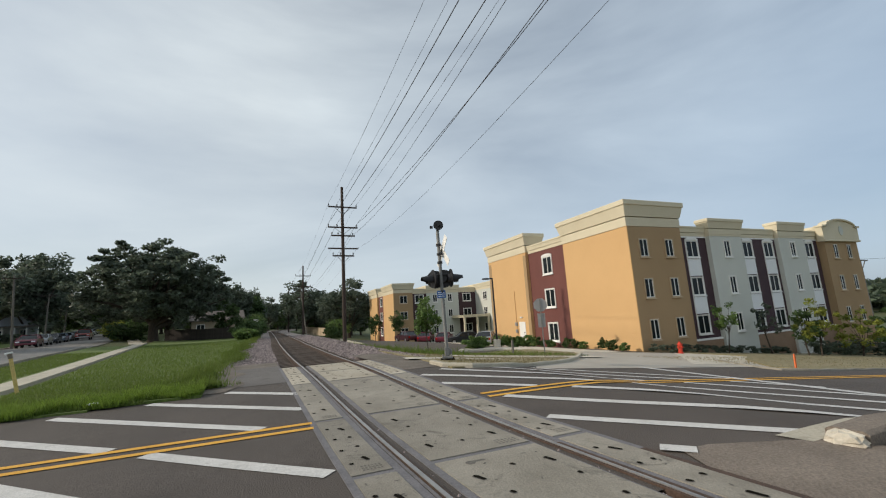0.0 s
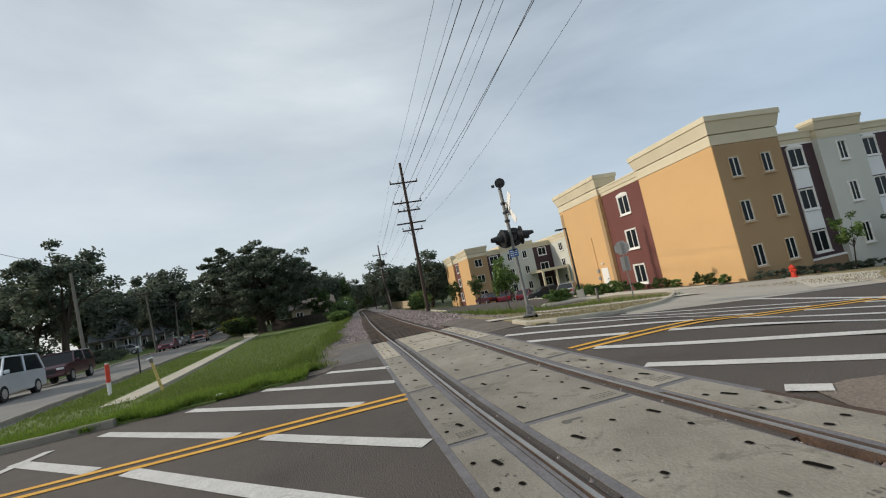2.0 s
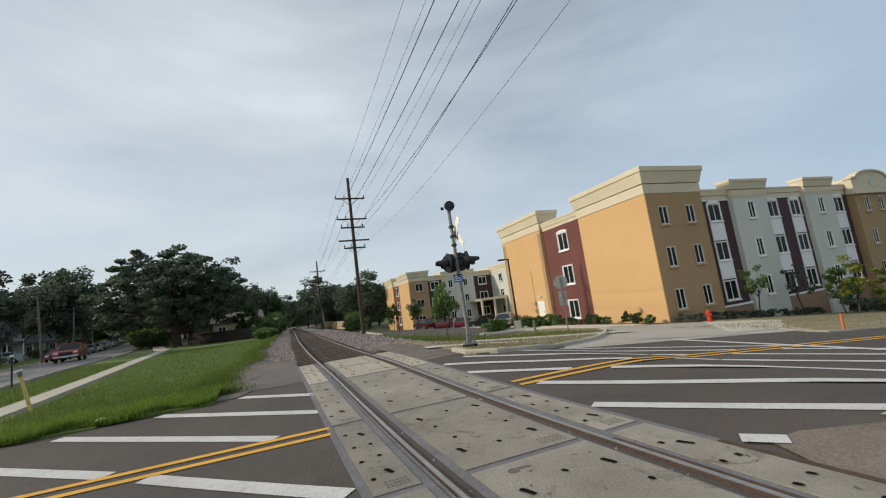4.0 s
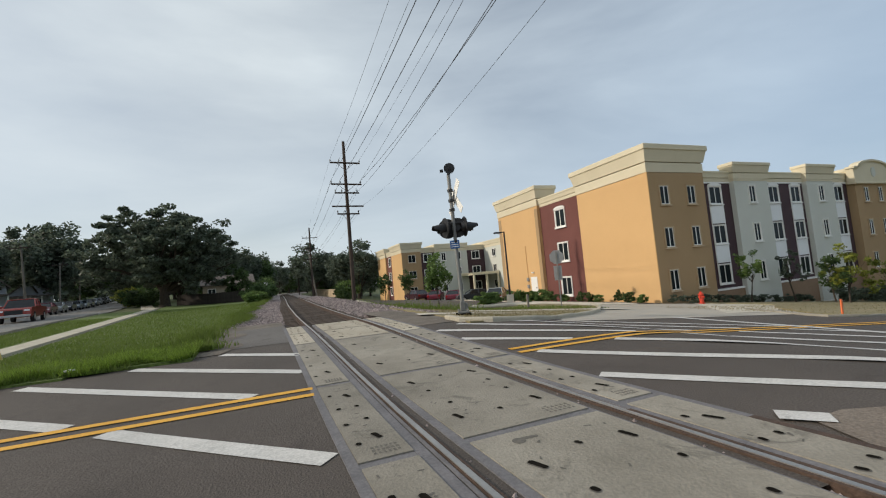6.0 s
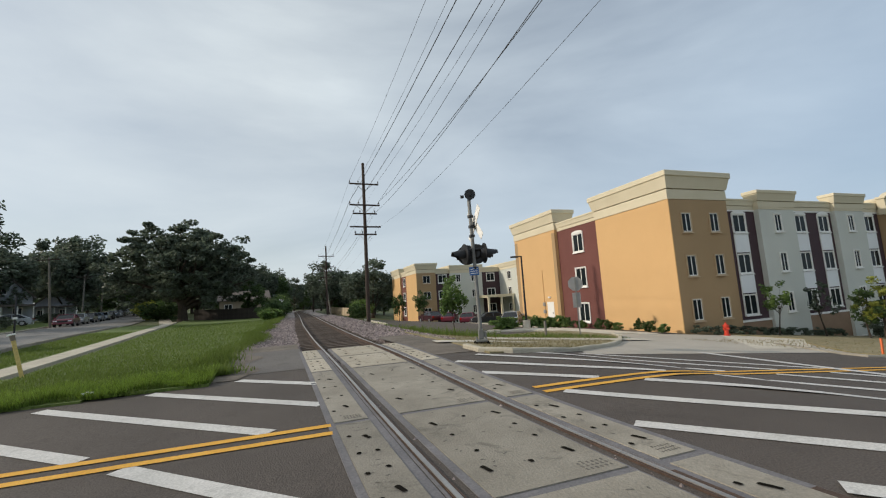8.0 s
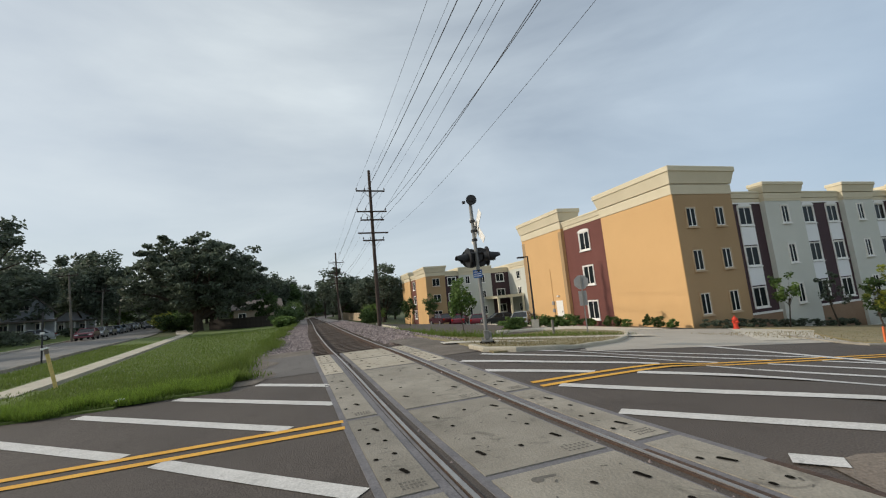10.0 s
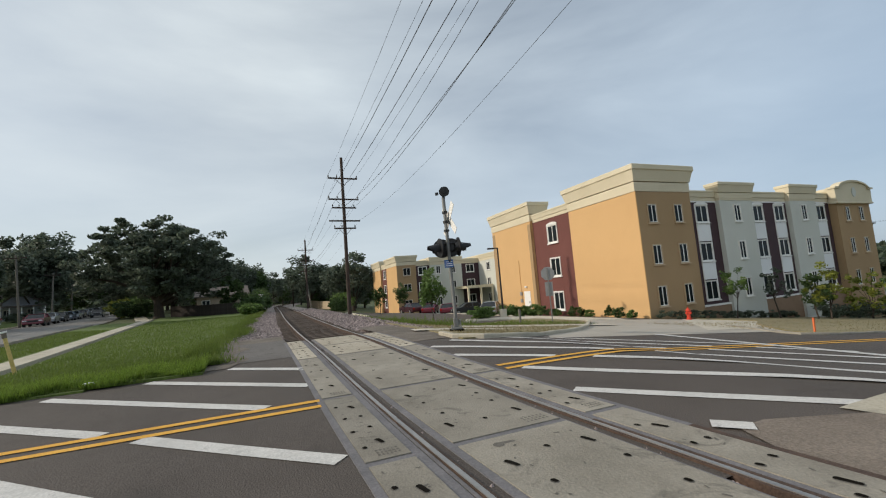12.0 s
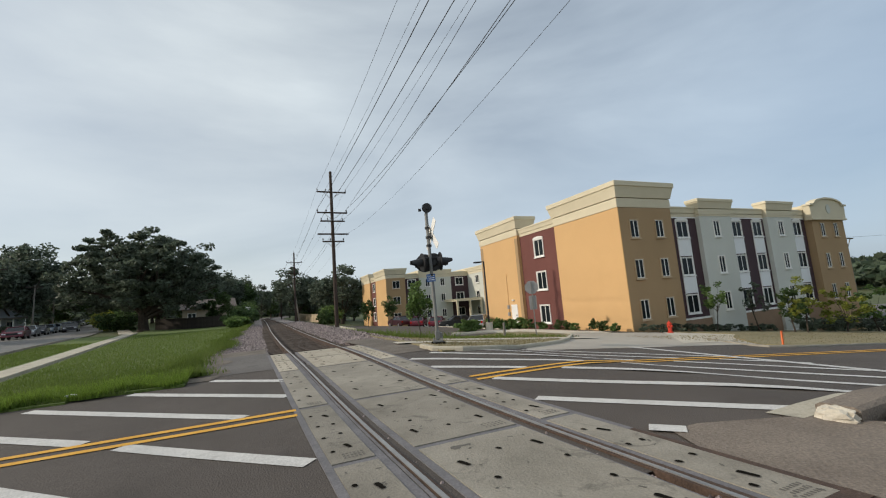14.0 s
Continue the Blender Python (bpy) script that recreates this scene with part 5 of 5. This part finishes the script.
for u in (-1.0, 1.0):
    wire((-19.4 + u, 34, g(-19.4, 34) + 7.3), (-12 + u, 2, 7.4), 0.6, 0.011)
rp = pole_thing("utility_pole", 92.0, 37.6, 11.4, "grey metal pole with a short bracket arm", [], (0, 0), 0.2, M_POLE_GREY)
part("bracket_arm", one(box, -0.4, -0.1, 11.2, 2.6, 0.1, 11.4), M_POLE_GREY, rp)
part("bracket_brace", one(cyl, (0, 0, 9.6), (1.7, 0, 11.2), 0.07), M_POLE_GREY, rp)
wire((92, 37.6, g(92, 37.6) + 11.5), (150, 20, 7.5), 0.3, 0.02)


# ---------------------------------------------------------------- crossing signal
def signal(x, y):
    s = empty("crossing_signal", pose(x, y, g(x, y) + 0.055, 0, -1.2, -20), "grey railway crossing signal mast with black lamps", "crossing signal")
    part("foundation", one(box, -0.21, -0.21, -0.15, 0.21, 0.21, 0.03, 0.02), M_HOLE, s, "near-black square foundation")
    bm = B()
    box(bm, -0.16, -0.16, 0.03, 0.16, 0.16, 0.09, 0.01)
    for a in (-0.15, 0.15):
        for b in (-0.15, 0.15):
            cyl(bm, (a * 0.85, b * 0.85, 0.08), (a * 0.85, b * 0.85, 0.15), 0.026, n=6)
    part("base_plate", bm, M_ALU, s)
    bm = B()
    box(bm, -0.075, -0.08, 0.10, 0.08, 0.08, 0.36, 0.02)
    part("junction_box", bm, M_ALU, s, "cast metal junction box")
    part("box_cover", one(box, 0.08, -0.06, 0.14, 0.15, 0.06, 0.30, 0.015), M_ALU, s)
    part("mast", one(cyl, (0, 0, 0.1), (0, 0, 4.05), 0.053, n=18), M_ALU, s)
    for z in (2.05, 2.98, 3.25, 3.55):
        part("clamp", one(cyl, (0, 0, z), (0, 0, z + 0.07), 0.085, n=14), M_BLACK, s)
    bell = part("bell", one(cyl, (0.04, -0.10, 4.22), (0.04, 0.02, 4.22), 0.16, 0.13, 22), M_BLACK, s, "dark round warning bell")
    part("bell_boss", one(cyl, (0.04, -0.15, 4.22), (0.04, -0.10, 4.22), 0.05, n=10), M_BLACK, bell)
    part("bell_bracket", one(cyl, (0, 0, 4.0), (0.02, 0, 4.2), 0.05, n=10), M_ALU, bell)
    part("striker", one(box, -0.24, -0.08, 4.14, -0.14, 0.0, 4.22, 0.01), M_BLACK, bell)
    xb = part("crossbuck", one(box, 0.08, -0.06, 3.30, 0.10, 0.06, 3.44), M_ALU, s, "white crossed boards seen almost edge-on")
    for sgn in (-1, 1):
        m = Matrix.Translation((0.115 + 0.012 * sgn, 0, 3.37)) @ Matrix.Rotation(radians(46 * sgn), 4, "X")
        part("board", one(box, -0.006, -0.60, -0.115, 0.006, 0.60, 0.115, 0.0, m), M_TRIM, xb)
    xb.matrix_basis = pose(0, 0, 0, 0, 0, 20)
    part("light_arm", one(cyl, (-0.32, 0, 2.62), (0.32, 0, 2.62), 0.035, n=10), M_BLACK, s)
    for off, dy, face in ((-0.17, -0.02, 200), (-0.20, 0.10, 92), (0.09, 0.02, 84), (0.22, -0.02, 12)):
        lamp = part("lamp_unit", one(cyl, (0.10, 0, 0), (0.125, 0, 0), 0.29, n=26), M_BLACK, s, "round black backing disc with hooded red lamp")
        lamp.matrix_basis = pose(off * 0.9, dy, 2.50, 0, 0, face)
        part("lamp_housing", one(cyl, (0.01, 0, 0), (0.12, 0, 0), 0.11, 0.16, 18), M_BLACK, lamp)
        part("lens", one(cyl, (0.126, 0, 0), (0.15, 0, 0), 0.10, n=18), M_TAIL, lamp, "unlit dark red lens")
        bm = B()
        n = 14
        ring = []
        for k in range(n + 1):
            a = radians(-50 + 280 * k / n)
            ring.append((math.cos(a) * 0.135, math.sin(a) * 0.135, 0.36 if 0.15 < k / n < 0.85 else 0.2))
        for (y0, z0, l0), (y1, z1, l1) in zip(ring, ring[1:]):
            q = [(0.126, y0, z0), (0.126, y1, z1), (0.126 + l1, y1 * 0.95, z1 * 0.95 - 0.05), (0.126 + l0, y0 * 0.95, z0 * 0.95 - 0.05)]
            w = [(a, b * 1.03, c * 1.03) for a, b, c in q]
            va, vb = [bm.verts.new(p) for p in q], [bm.verts.new(p) for p in w]
            bm.faces.new(va)
            bm.faces.new(vb[::-1])
            for k in range(4):
                bm.faces.new((va[k], va[(k + 1) % 4], vb[(k + 1) % 4], vb[k]))
        part("hood", bm, M_BLACK, lamp)
    part("blue_plate", one(box, -0.17, -0.075, 1.88, 0.10, -0.062, 2.12, 0.004), M_BLUE, s, "small blue plate with pale bars")
    for k in range(3):
        part("plate_bar", one(box, -0.14, -0.079, 1.93 + 0.06 * k, 0.07, -0.076, 1.945 + 0.06 * k), M_TRIM, s)
    return s


signal(4.94, 12.08)


# ---------------------------------------------------------------- street furniture
def stop_sign(x, y, rz):
    s = empty("stop_sign", at(x, y, 0.05, rz), "stop sign seen from its bare grey back", "road sign")
    part("post", one(box, -0.03, -0.02, -0.3, 0.03, 0.02, 2.85), M_ALU, s, "thin metal post")
    o = [(0.38 * math.cos(radians(22.5 + 45 * i)), 2.55 + 0.38 * math.sin(radians(22.5 + 45 * i))) for i in range(8)]
    part("plate", one(prism, o, (0.022, 0.032), "y"), M_SIGNBACK, s, "octagonal plate, grey metal back")
    part("face", one(prism, [(p[0] * 0.98, 2.55 + (p[1] - 2.55) * 0.98) for p in o], (0.034, 0.037), "y"), M_RED, s, "red sign face")
    part("side_plate", one(box, -0.2, 0.022, 1.35, 0.2, 0.03, 2.1), M_SIGNBACK, s)


stop_sign(13.4, 19.0, -35)
lp = empty("lamp_post", at(14.1, 25.4, 0, 0), "black car park lamp post on a concrete base", "lamp post")
part("base", one(cyl, (0, 0, -0.3), (0, 0, 0.62), 0.24, n=18), M_CONC_NEW, lp, "round pale concrete base")
part("shaft", one(cyl, (0, 0, 0.6), (0, 0, 4.85), 0.07, 0.05, 12), M_BLACK, lp)
part("arm", one(box, -0.62, -0.03, 4.78, 0.0, 0.03, 4.85), M_BLACK, lp)
part("lamp_head", one(box, -0.75, -0.14, 4.74, -0.28, 0.14, 4.84, 0.02), M_BLACK, lp, "flat black lamp head")
bp = empty("marker_post", at(11.8, 19.6, 0.05), "short brown wooden marker post", "marker post")
part("post", one(box, -0.05, -0.05, -0.2, 0.05, 0.05, 0.72, 0.01), M_POLE_GREY, bp)


def hydrant(x, y):
    h = empty("fire_hydrant", at(x, y, 0.02), "bright red fire hydrant", "fire hydrant")
    part("flange", one(cyl, (0, 0, -0.05), (0, 0, 0.06), 0.18, n=16), M_RED, h)
    part("barrel", one(cyl, (0, 0, 0.05), (0, 0, 0.56), 0.125, 0.12, 16), M_RED, h)
    part("collar", one(cyl, (0, 0, 0.54), (0, 0, 0.6), 0.165, n=16), M_RED, h)
    bm = B()
    ball(bm, (0, 0, 0.6), 0.125, 1, 1, 0.95)
    part("bonnet", bm, M_RED, h, smooth=True)
    part("nut", one(cyl, (0, 0, 0.7), (0, 0, 0.78), 0.035, n=5), M_RED, h)
    for d in ((1, 0), (-1, 0), (0, -1)):
        part("nozzle", one(cyl, (d[0] * 0.1, d[1] * 0.1, 0.42), (d[0] * 0.2, d[1] * 0.2, 0.42), 0.06, n=10), M_RED, h)


hydrant(23.95, 19.35)
sk = empty("orange_marker", at(16.05, 8.75, 0.05, 10), "orange plastic marker post leaning on the verge", "marker post")
part("post", one(box, -0.05, -0.02, -0.1, 0.05, 0.02, 0.46, 0.005, pose(0, 0, 0, 0, 6, 0)), M_ORANGE, sk)
rd = empty("delineator", at(-8.4, 15.9, 0.03), "red and white delineator post in the grass", "delineator")
part("post", one(cyl, (0, 0, -0.1), (0, 0, 0.42), 0.055, n=12), M_TRIM, rd, "white lower half")
part("red_sleeve", one(cyl, (0, 0, 0.42), (0, 0, 1.02), 0.062, n=12), M_RED, rd, "faded red sleeve")
part("cap", one(cyl, (0, 0, 1.02), (0, 0, 1.06), 0.05, n=12), M_TRIM, rd)
yp = empty("yellow_post", pose(-5.65, 13.2, g(-5.65, 13.2) + 0.04, 0, -12, 12), "leaning faded yellow post with a torn top", "marker post")
part("post", one(box, -0.035, -0.02, -0.1, 0.035, 0.02, 0.86, 0.006), M_POSTYEL, yp)
part("torn_top", one(box, -0.045, -0.024, 0.86, 0.04, 0.024, 0.98, 0.01), M_APRON, yp, "brown rusted band")
part("cap", one(box, -0.085, -0.024, 0.98, 0.06, 0.024, 1.02, 0.006), M_TRIM, yp, "bent pale cap")
kp = empty("street_sign", at(-11.5, 24.3, 0.03, 15), "thin black post with a pale band", "road sign")
part("post", one(cyl, (0, 0, -0.2), (0, 0, 2.3), 0.035, n=8), M_BLACK, kp)
part("band", one(box, -0.07, -0.045, 1.30, 0.07, 0.045, 1.40, 0.01), M_TRIM, kp, "small pale band")
wp = empty("track_sign", at(-3.4, 84, 0.0, 4), "small white trackside sign on a post", "railway sign")
part("post", one(box, -0.05, -0.05, -0.2, 0.05, 0.05, 2.2), M_SIGNBACK, wp)
part("plate", one(box, -0.45, -0.08, 2.0, 0.45, -0.052, 2.9, 0.01), M_TRIM, wp, "plain white plate")
lt = new("paper_litter", finish(one(ball, (0, 0, 0.02), 0.085, 1.3, 0.7, 0.35, 1), "paper_litter", M_TRIM))
lt.matrix_basis = at(-3.1, 9.75, 0.08, 20)
tagged(lt, "crumpled white litter in the grass", "litter")


# ---------------------------------------------------------------- fences and houses
def fence(name, pts, h, material, label, step=0.16, gap=0.012):
    f = empty(name, pose(0, 0, 0), label, "fence")
    bm = B()
    box(bm, -step / 2 + gap / 2, -0.012, 0, step / 2 - gap / 2, 0.012, h, 0.0)
    board = finish(bm, "board", material)
    for (ax, ay), (bx, by) in zip(pts, pts[1:]):
        L = math.hypot(bx - ax, by - ay)
        rz = math.degrees(math.atan2(by - ay, bx - ax))
        n = int(L / step)
        for i in range(n):
            x, y = ax + (bx - ax) * (i + 0.5) / n, ay + (by - ay) * (i + 0.5) / n
            b = part("board", board, None, f)
            b.matrix_basis = pose(x, y, g(x, y), 0, 0, rz)
        for zz in (0.35, h - 0.3):
            r = part("rail", one(box, 0, 0.014, -0.04, L, 0.05, 0.04), material, f)
            r.matrix_basis = Matrix.Translation((ax, ay, g(ax, ay) + zz)) @ Matrix.Rotation(radians(rz), 4, "Z") @ Matrix.Rotation(-math.atan2(g(bx, by) - g(ax, ay), L), 4, "Y")
    return f


fence("dark_fence", [(-14.6, 70.0), (-5.2, 63.5)], 1.55, M_FENCE, "dark weathered board fence behind the lawn", 0.2)
fence("pale_fence", [(10.7, 92.0), (7.0, 116.0)], 1.8, M_WOODFENCE, "pale wooden fence beside the railway", 0.25)


def house(name, m, w, d, h, roof, wall_m, label, windows, porch=False, gable_front=True):
    """A house whose gabled front looks towards -y in its own space."""
    o = empty(name, m, label, "house")
    part("wall", one(box, -w / 2, 0, -2.5, w / 2, d, h), wall_m, o)
    bm = B()
    e = 0.4
    if gable_front:
        prism(bm, [(-w / 2 - e, h - 0.25), (0, h + roof), (w / 2 + e, h - 0.25), (w / 2 + e, h - 0.05), (0, h + roof + 0.25), (-w / 2 - e, h - 0.05)], (-e, d + e), "y")
        part("roof", bm, M_SHINGLE, o, "worn shingle roof")
        part("gable", one(prism, [(-w / 2, h), (w / 2, h), (0, h + roof)], (0.02, 0.2), "y"), wall_m, o)
    else:
        prism(bm, [(-e, h - 0.25), (d / 2, h + roof), (d + e, h - 0.25), (d + e, h - 0.05), (d / 2, h + roof + 0.25), (-e, h - 0.05)], (-w / 2 - e, w / 2 + e), "x")
        part("roof", bm, M_SHINGLE, o, "worn shingle roof")
        for s in (-1, 1):
            part("gable", one(prism, [(0, h), (d, h), (d / 2, h + roof)], (s * w / 2 - 0.05, s * w / 2 + 0.05), "x"), wall_m, o)
    for x, z, ww, hh in windows:
        window(o, pose(x, -0.004, z), ww, hh)
    if porch:
        p = part("porch_roof", one(box, -w / 2 - 0.2, -2.2, 2.35, w / 2 + 0.2, 0, 2.6), M_SHINGLE, o)
        for i in range(5):
            part("porch_post", one(box, -w / 2 + i * w / 4 - 0.07, -2.05, -2.0, -w / 2 + i * w / 4 + 0.07, -1.9, 2.35), M_TRIM, p)
        part("porch_wall", one(box, -w / 2, -2.1, -2.0, w / 2, -2.0, 0.75), wall_m, o)
    return o


house("white_house", pose(-41.5, 51.5, g(-41.5, 51.5), 0, 0, 40), 7.0, 9, 4.6, 2.2, M_HOUSE_WHITE, "two-storey white clapboard house", [(-2.6, 0.6, 0.8, 1.5), (-0.6, 0.6, 0.8, 1.5), (1.6, 0.6, 0.8, 1.5), (-2.6, 2.9, 0.8, 1.4), (-0.6, 2.9, 0.8, 1.4), (1.6, 2.9, 0.8, 1.4)])
house("blue_house", pose(-38.5, 74.0, g(-38.5, 74) - 0.1, 0, 0, 30), 6.2, 8, 3.6, 3.4, M_HOUSE_BLUE, "blue-grey gabled house with a white porch", [(-2.4, 0.9, 0.9, 1.3), (-0.7, 0.9, 0.9, 1.3), (1.2, 0.9, 0.9, 1.3), (-0.5, 4.1, 1.0, 1.2)], True)
house("small_house", pose(-39.0, 88.0, g(-39, 88) - 0.2, 0, 0, 26), 5.4, 7, 2.6, 2.3, M_HOUSE_BLUE, "low grey gabled house with a porch", [(-2.0, 0.8, 0.8, 1.2), (0.7, 0.8, 0.8, 1.2)], True)
house("tan_house", pose(-9.6, 84.0, g(-9.6, 84) + 0.3, 0, 0, 8), 8.0, 8, 2.9, 1.4, M_HOUSE_TAN, "low tan house with a brown shingle roof", [(-3.2, 0.9, 1.2, 1.2), (0.4, 0.9, 1.2, 1.2), (2.8, 0.9, 0.9, 1.2)], False, False)


# ---------------------------------------------------------------- vehicles
def vehicle(name, m, kind_, colour, label, group=""):
    """Forward is +x; the origin lies on the ground in the middle."""
    L, W, H, hood, belt, r = {"sedan": (4.6, 1.8, 1.45, 0.92, 0.95, 0.33), "suv": (5.0, 1.98, 1.85, 1.12, 1.15, 0.38), "van": (5.0, 1.9, 1.95, 1.05, 1.15, 0.34), "pickup": (5.6, 2.0, 1.88, 1.18, 1.18, 0.40)}[kind_]
    h = L / 2
    v = empty(name, m, label, {"suv": "car", "sedan": "car"}.get(kind_, kind_), group)
    lo = 0.30 if kind_ in ("sedan", "van") else 0.42
    bm = B()
    side = [(-h, lo + 0.12), (-h + 0.1, lo), (h - 0.12, lo), (h, lo + 0.15), (h - 0.02, hood - 0.16), (h - 0.18, hood - 0.04), (h * 0.45, belt), (-h * 0.62, belt), (-h + 0.15, belt - (0.02 if kind_ != "sedan" else 0.0)), (-h + 0.02, belt - 0.14)]
    prism(bm, side, (-W / 2, W / 2), "y")
    bmesh.ops.bevel(bm, geom=list(bm.edges), offset=0.045, segments=2, affect="EDGES")
    part("body", bm, colour, v)
    a, b, c, d = {"sedan": (h * 0.42, h * 0.12, -h * 0.48, -h * 0.80), "suv": (h * 0.42, h * 0.20, -h * 0.90, -h * 0.98), "van": (h * 0.62, h * 0.32, -h * 0.93, -h * 0.98), "pickup": (h * 0.38, h * 0.14, -h * 0.24, -h * 0.30)}[kind_]
    tw = W / 2 - 0.24
    bm = B()
    lower = [bm.verts.new(p) for p in ((a, -W / 2 + 0.06, belt - 0.02), (a, W / 2 - 0.06, belt - 0.02), (d, W / 2 - 0.06, belt - 0.02), (d, -W / 2 + 0.06, belt - 0.02))]
    upper = [bm.verts.new(p) for p in ((b, -tw, H - 0.06), (b, tw, H - 0.06), (c, tw, H - 0.06), (c, -tw, H - 0.06))]
    bm.faces.new(upper)
    bm.faces.new(lower[::-1])
    for i in range(4):
        bm.faces.new((lower[i], lower[(i + 1) % 4], upper[(i + 1) % 4], upper[i]))
    part("glasshouse", bm, M_CARGLASS, v, "dark tinted glass")
    part("roof", one(box, c - 0.03, -tw - 0.02, H - 0.08, b + 0.04, tw + 0.02, H, 0.03), colour, v)
    for s in (-1, 1):
        for x0, x1 in ((a, b), (d, c), ((a + d) / 2 - 0.05, (b + c) / 2 - 0.05)):
            bm = B()
            cyl(bm, (x0, s * (W / 2 - 0.05), belt - 0.03), (x1, s * (tw + 0.01), H - 0.05), 0.045, n=6)
            part("pillar", bm, colour, v)
        for x in (h * 0.62, -h * 0.60):
            t = part("wheel", one(cyl, (x, s * (W / 2 - 0.20), r), (x, s * (W / 2 + 0.015), r), r, n=22), M_TYRE, v, "black tyre")
            part("rim", one(cyl, (x, s * (W / 2 + 0.01), r), (x, s * (W / 2 + 0.025), r), r * 0.62, n=16), M_RIM, t)
        part("headlamp", one(box, h - 0.14, s * (W / 2 - 0.26) - 0.17, hood - 0.31, h + 0.012, s * (W / 2 - 0.26) + 0.17, hood - 0.19, 0.02), M_LAMP, v, "clear headlamp")
        part("tail_lamp", one(box, -h - 0.012, s * (W / 2 - 0.2) - 0.12, belt - 0.32, -h + 0.1, s * (W / 2 - 0.2) + 0.12, belt - 0.08, 0.02), M_TAIL, v, "red tail lamp")
        part("mirror", one(box, a - 0.25, s * (W / 2 + 0.06) - 0.09, belt + 0.02, a - 0.12, s * (W / 2 + 0.06) + 0.09, belt + 0.18, 0.03), colour, v)
    part("grille", one(box, h - 0.03, -W * 0.26, lo + 0.22, h + 0.018, W * 0.26, hood - 0.2, 0.01), M_BLACK, v, "black grille")
    part("bumper", one(box, h - 0.08, -W / 2 + 0.05, lo + 0.02, h + 0.05, W / 2 - 0.05, lo + 0.2, 0.03), M_RIM if kind_ == "pickup" else colour, v)
    if kind_ == "pickup":
        part("bed_lining", one(box, -h + 0.12, -W / 2 + 0.12, belt - 0.01, -h * 0.34, W / 2 - 0.12, belt + 0.012), M_BLACK, v, "dark load bed")
    return v


P_MAROON = paint("maroon_paint", (0.07, 0.018, 0.028))
P_WHITE = paint("white_paint", (0.62, 0.66, 0.70))
P_RED = paint("dark_red_paint", (0.17, 0.012, 0.03))
P_SILVER = paint("silver_paint", (0.36, 0.39, 0.42))
P_DARK = paint("dark_paint", (0.03, 0.035, 0.045))
P_BRICK = paint("brick_red_paint", (0.32, 0.035, 0.022))
P_BLUE = paint("grey_blue_paint", (0.16, 0.20, 0.25))
HEADING = math.degrees(math.atan2(-1.0, 0.25))


def parked(y):
    return at(parked_x(y) - 1.0, y, 0.004, HEADING)


PARKED = "cars parked along the street"
vehicle("parked_van", at(-16.5, 22.6, 0.004, HEADING), "van", P_WHITE, "pale blue-white delivery van parked at the kerb", PARKED)
vehicle("parked_suv", at(-18.7, 30.4, 0.004, HEADING), "suv", P_MAROON, "dark maroon sport utility vehicle parked at the kerb", PARKED)
vehicle("parked_car", at(-26.4, 63.0, 0.004, HEADING), "sedan", P_RED, "dark red sedan parked at the kerb", PARKED)
silver = vehicle("parked_car", at(-28.2, 70.0, 0.004, HEADING), "sedan", P_SILVER, "silver sedan parked at the kerb", PARKED)
dark = vehicle("parked_car", at(-29.9, 77.0, 0.004, HEADING), "sedan", P_DARK, "dark car parked at the kerb", PARKED)
blue = vehicle("parked_car", at(-31.6, 84.0, 0.004, HEADING), "sedan", P_BLUE, "grey-blue sedan parked at the kerb", PARKED)
for i in range(12):
    y = 91 + 7.0 * i
    copy_thing((silver, dark, blue)[i % 3], parked(y))
vehicle("driveway_car", at(-33.5, 66.0, 0.05, 200), "sedan", P_SILVER, "silver sedan in a driveway under the trees")
LOT = "cars in the car park"
vehicle("lot_car", at(16.8, 55.6, -0.03, 98), "sedan", P_MAROON, "dark maroon car in the car park", LOT)
r1 = vehicle("lot_car", at(19.0, 54.0, -0.03, 62), "sedan", P_RED, "deep red car in the car park", LOT)
copy_thing(r1, at(20.9, 52.0, -0.03, 60))
vehicle("lot_car", at(22.3, 48.9, -0.03, 168), "sedan", P_DARK, "black sedan in the car park", LOT)
vehicle("lot_car", at(21.2, 40.4, -0.03, 50), "sedan", P_SILVER, "grey hatchback beside the building", LOT)
pickup = vehicle("moving_pickup", at(-27.2, 80, 0.004, HEADING), "pickup", P_BRICK, "brick-red pickup truck driving down the street")
oncoming = vehicle("oncoming_car", at(-45, 150, 0.004, HEADING), "sedan", P_DARK, "dark sedan approaching along the street")


# ---------------------------------------------------------------- what moves
def road_pose(x, y, heading=HEADING):
    return pose(x, y, g(x, y) + 0.004, 0, 0, heading)


def motions():
    walk(pickup, [(t, road_pose(x, y, h)) for t, x, y, h in (
        (0, -31.6, 93, HEADING), (1.5, -27.9, 80, HEADING), (3.0, -23.3, 62, HEADING), (4.2, -22.2, 55, HEADING), (5.5, -21.0, 49, HEADING), (6.0, -20.2, 45.5, HEADING), (6.8, -17.9, 38, HEADING),
        (7.4, -15.8, 31, HEADING), (8.0, -13.8, 24, HEADING), (8.7, -12.4, 16.5, -82), (9.5, -14.0, 9.8, -135), (10.3, -20.0, 8.0, -178), (12.0, -38, 8.0, -180), (14.0, -60, 8.0, -180))])
    walk(oncoming, [(t, road_pose(parked_x(y) + 1.9, y)) for t, y in ((0, 190), (5.5, 148), (7.5, 131), (10.5, 107), (11.5, 100), (12.5, 93), (14.0, 84))])


motions()
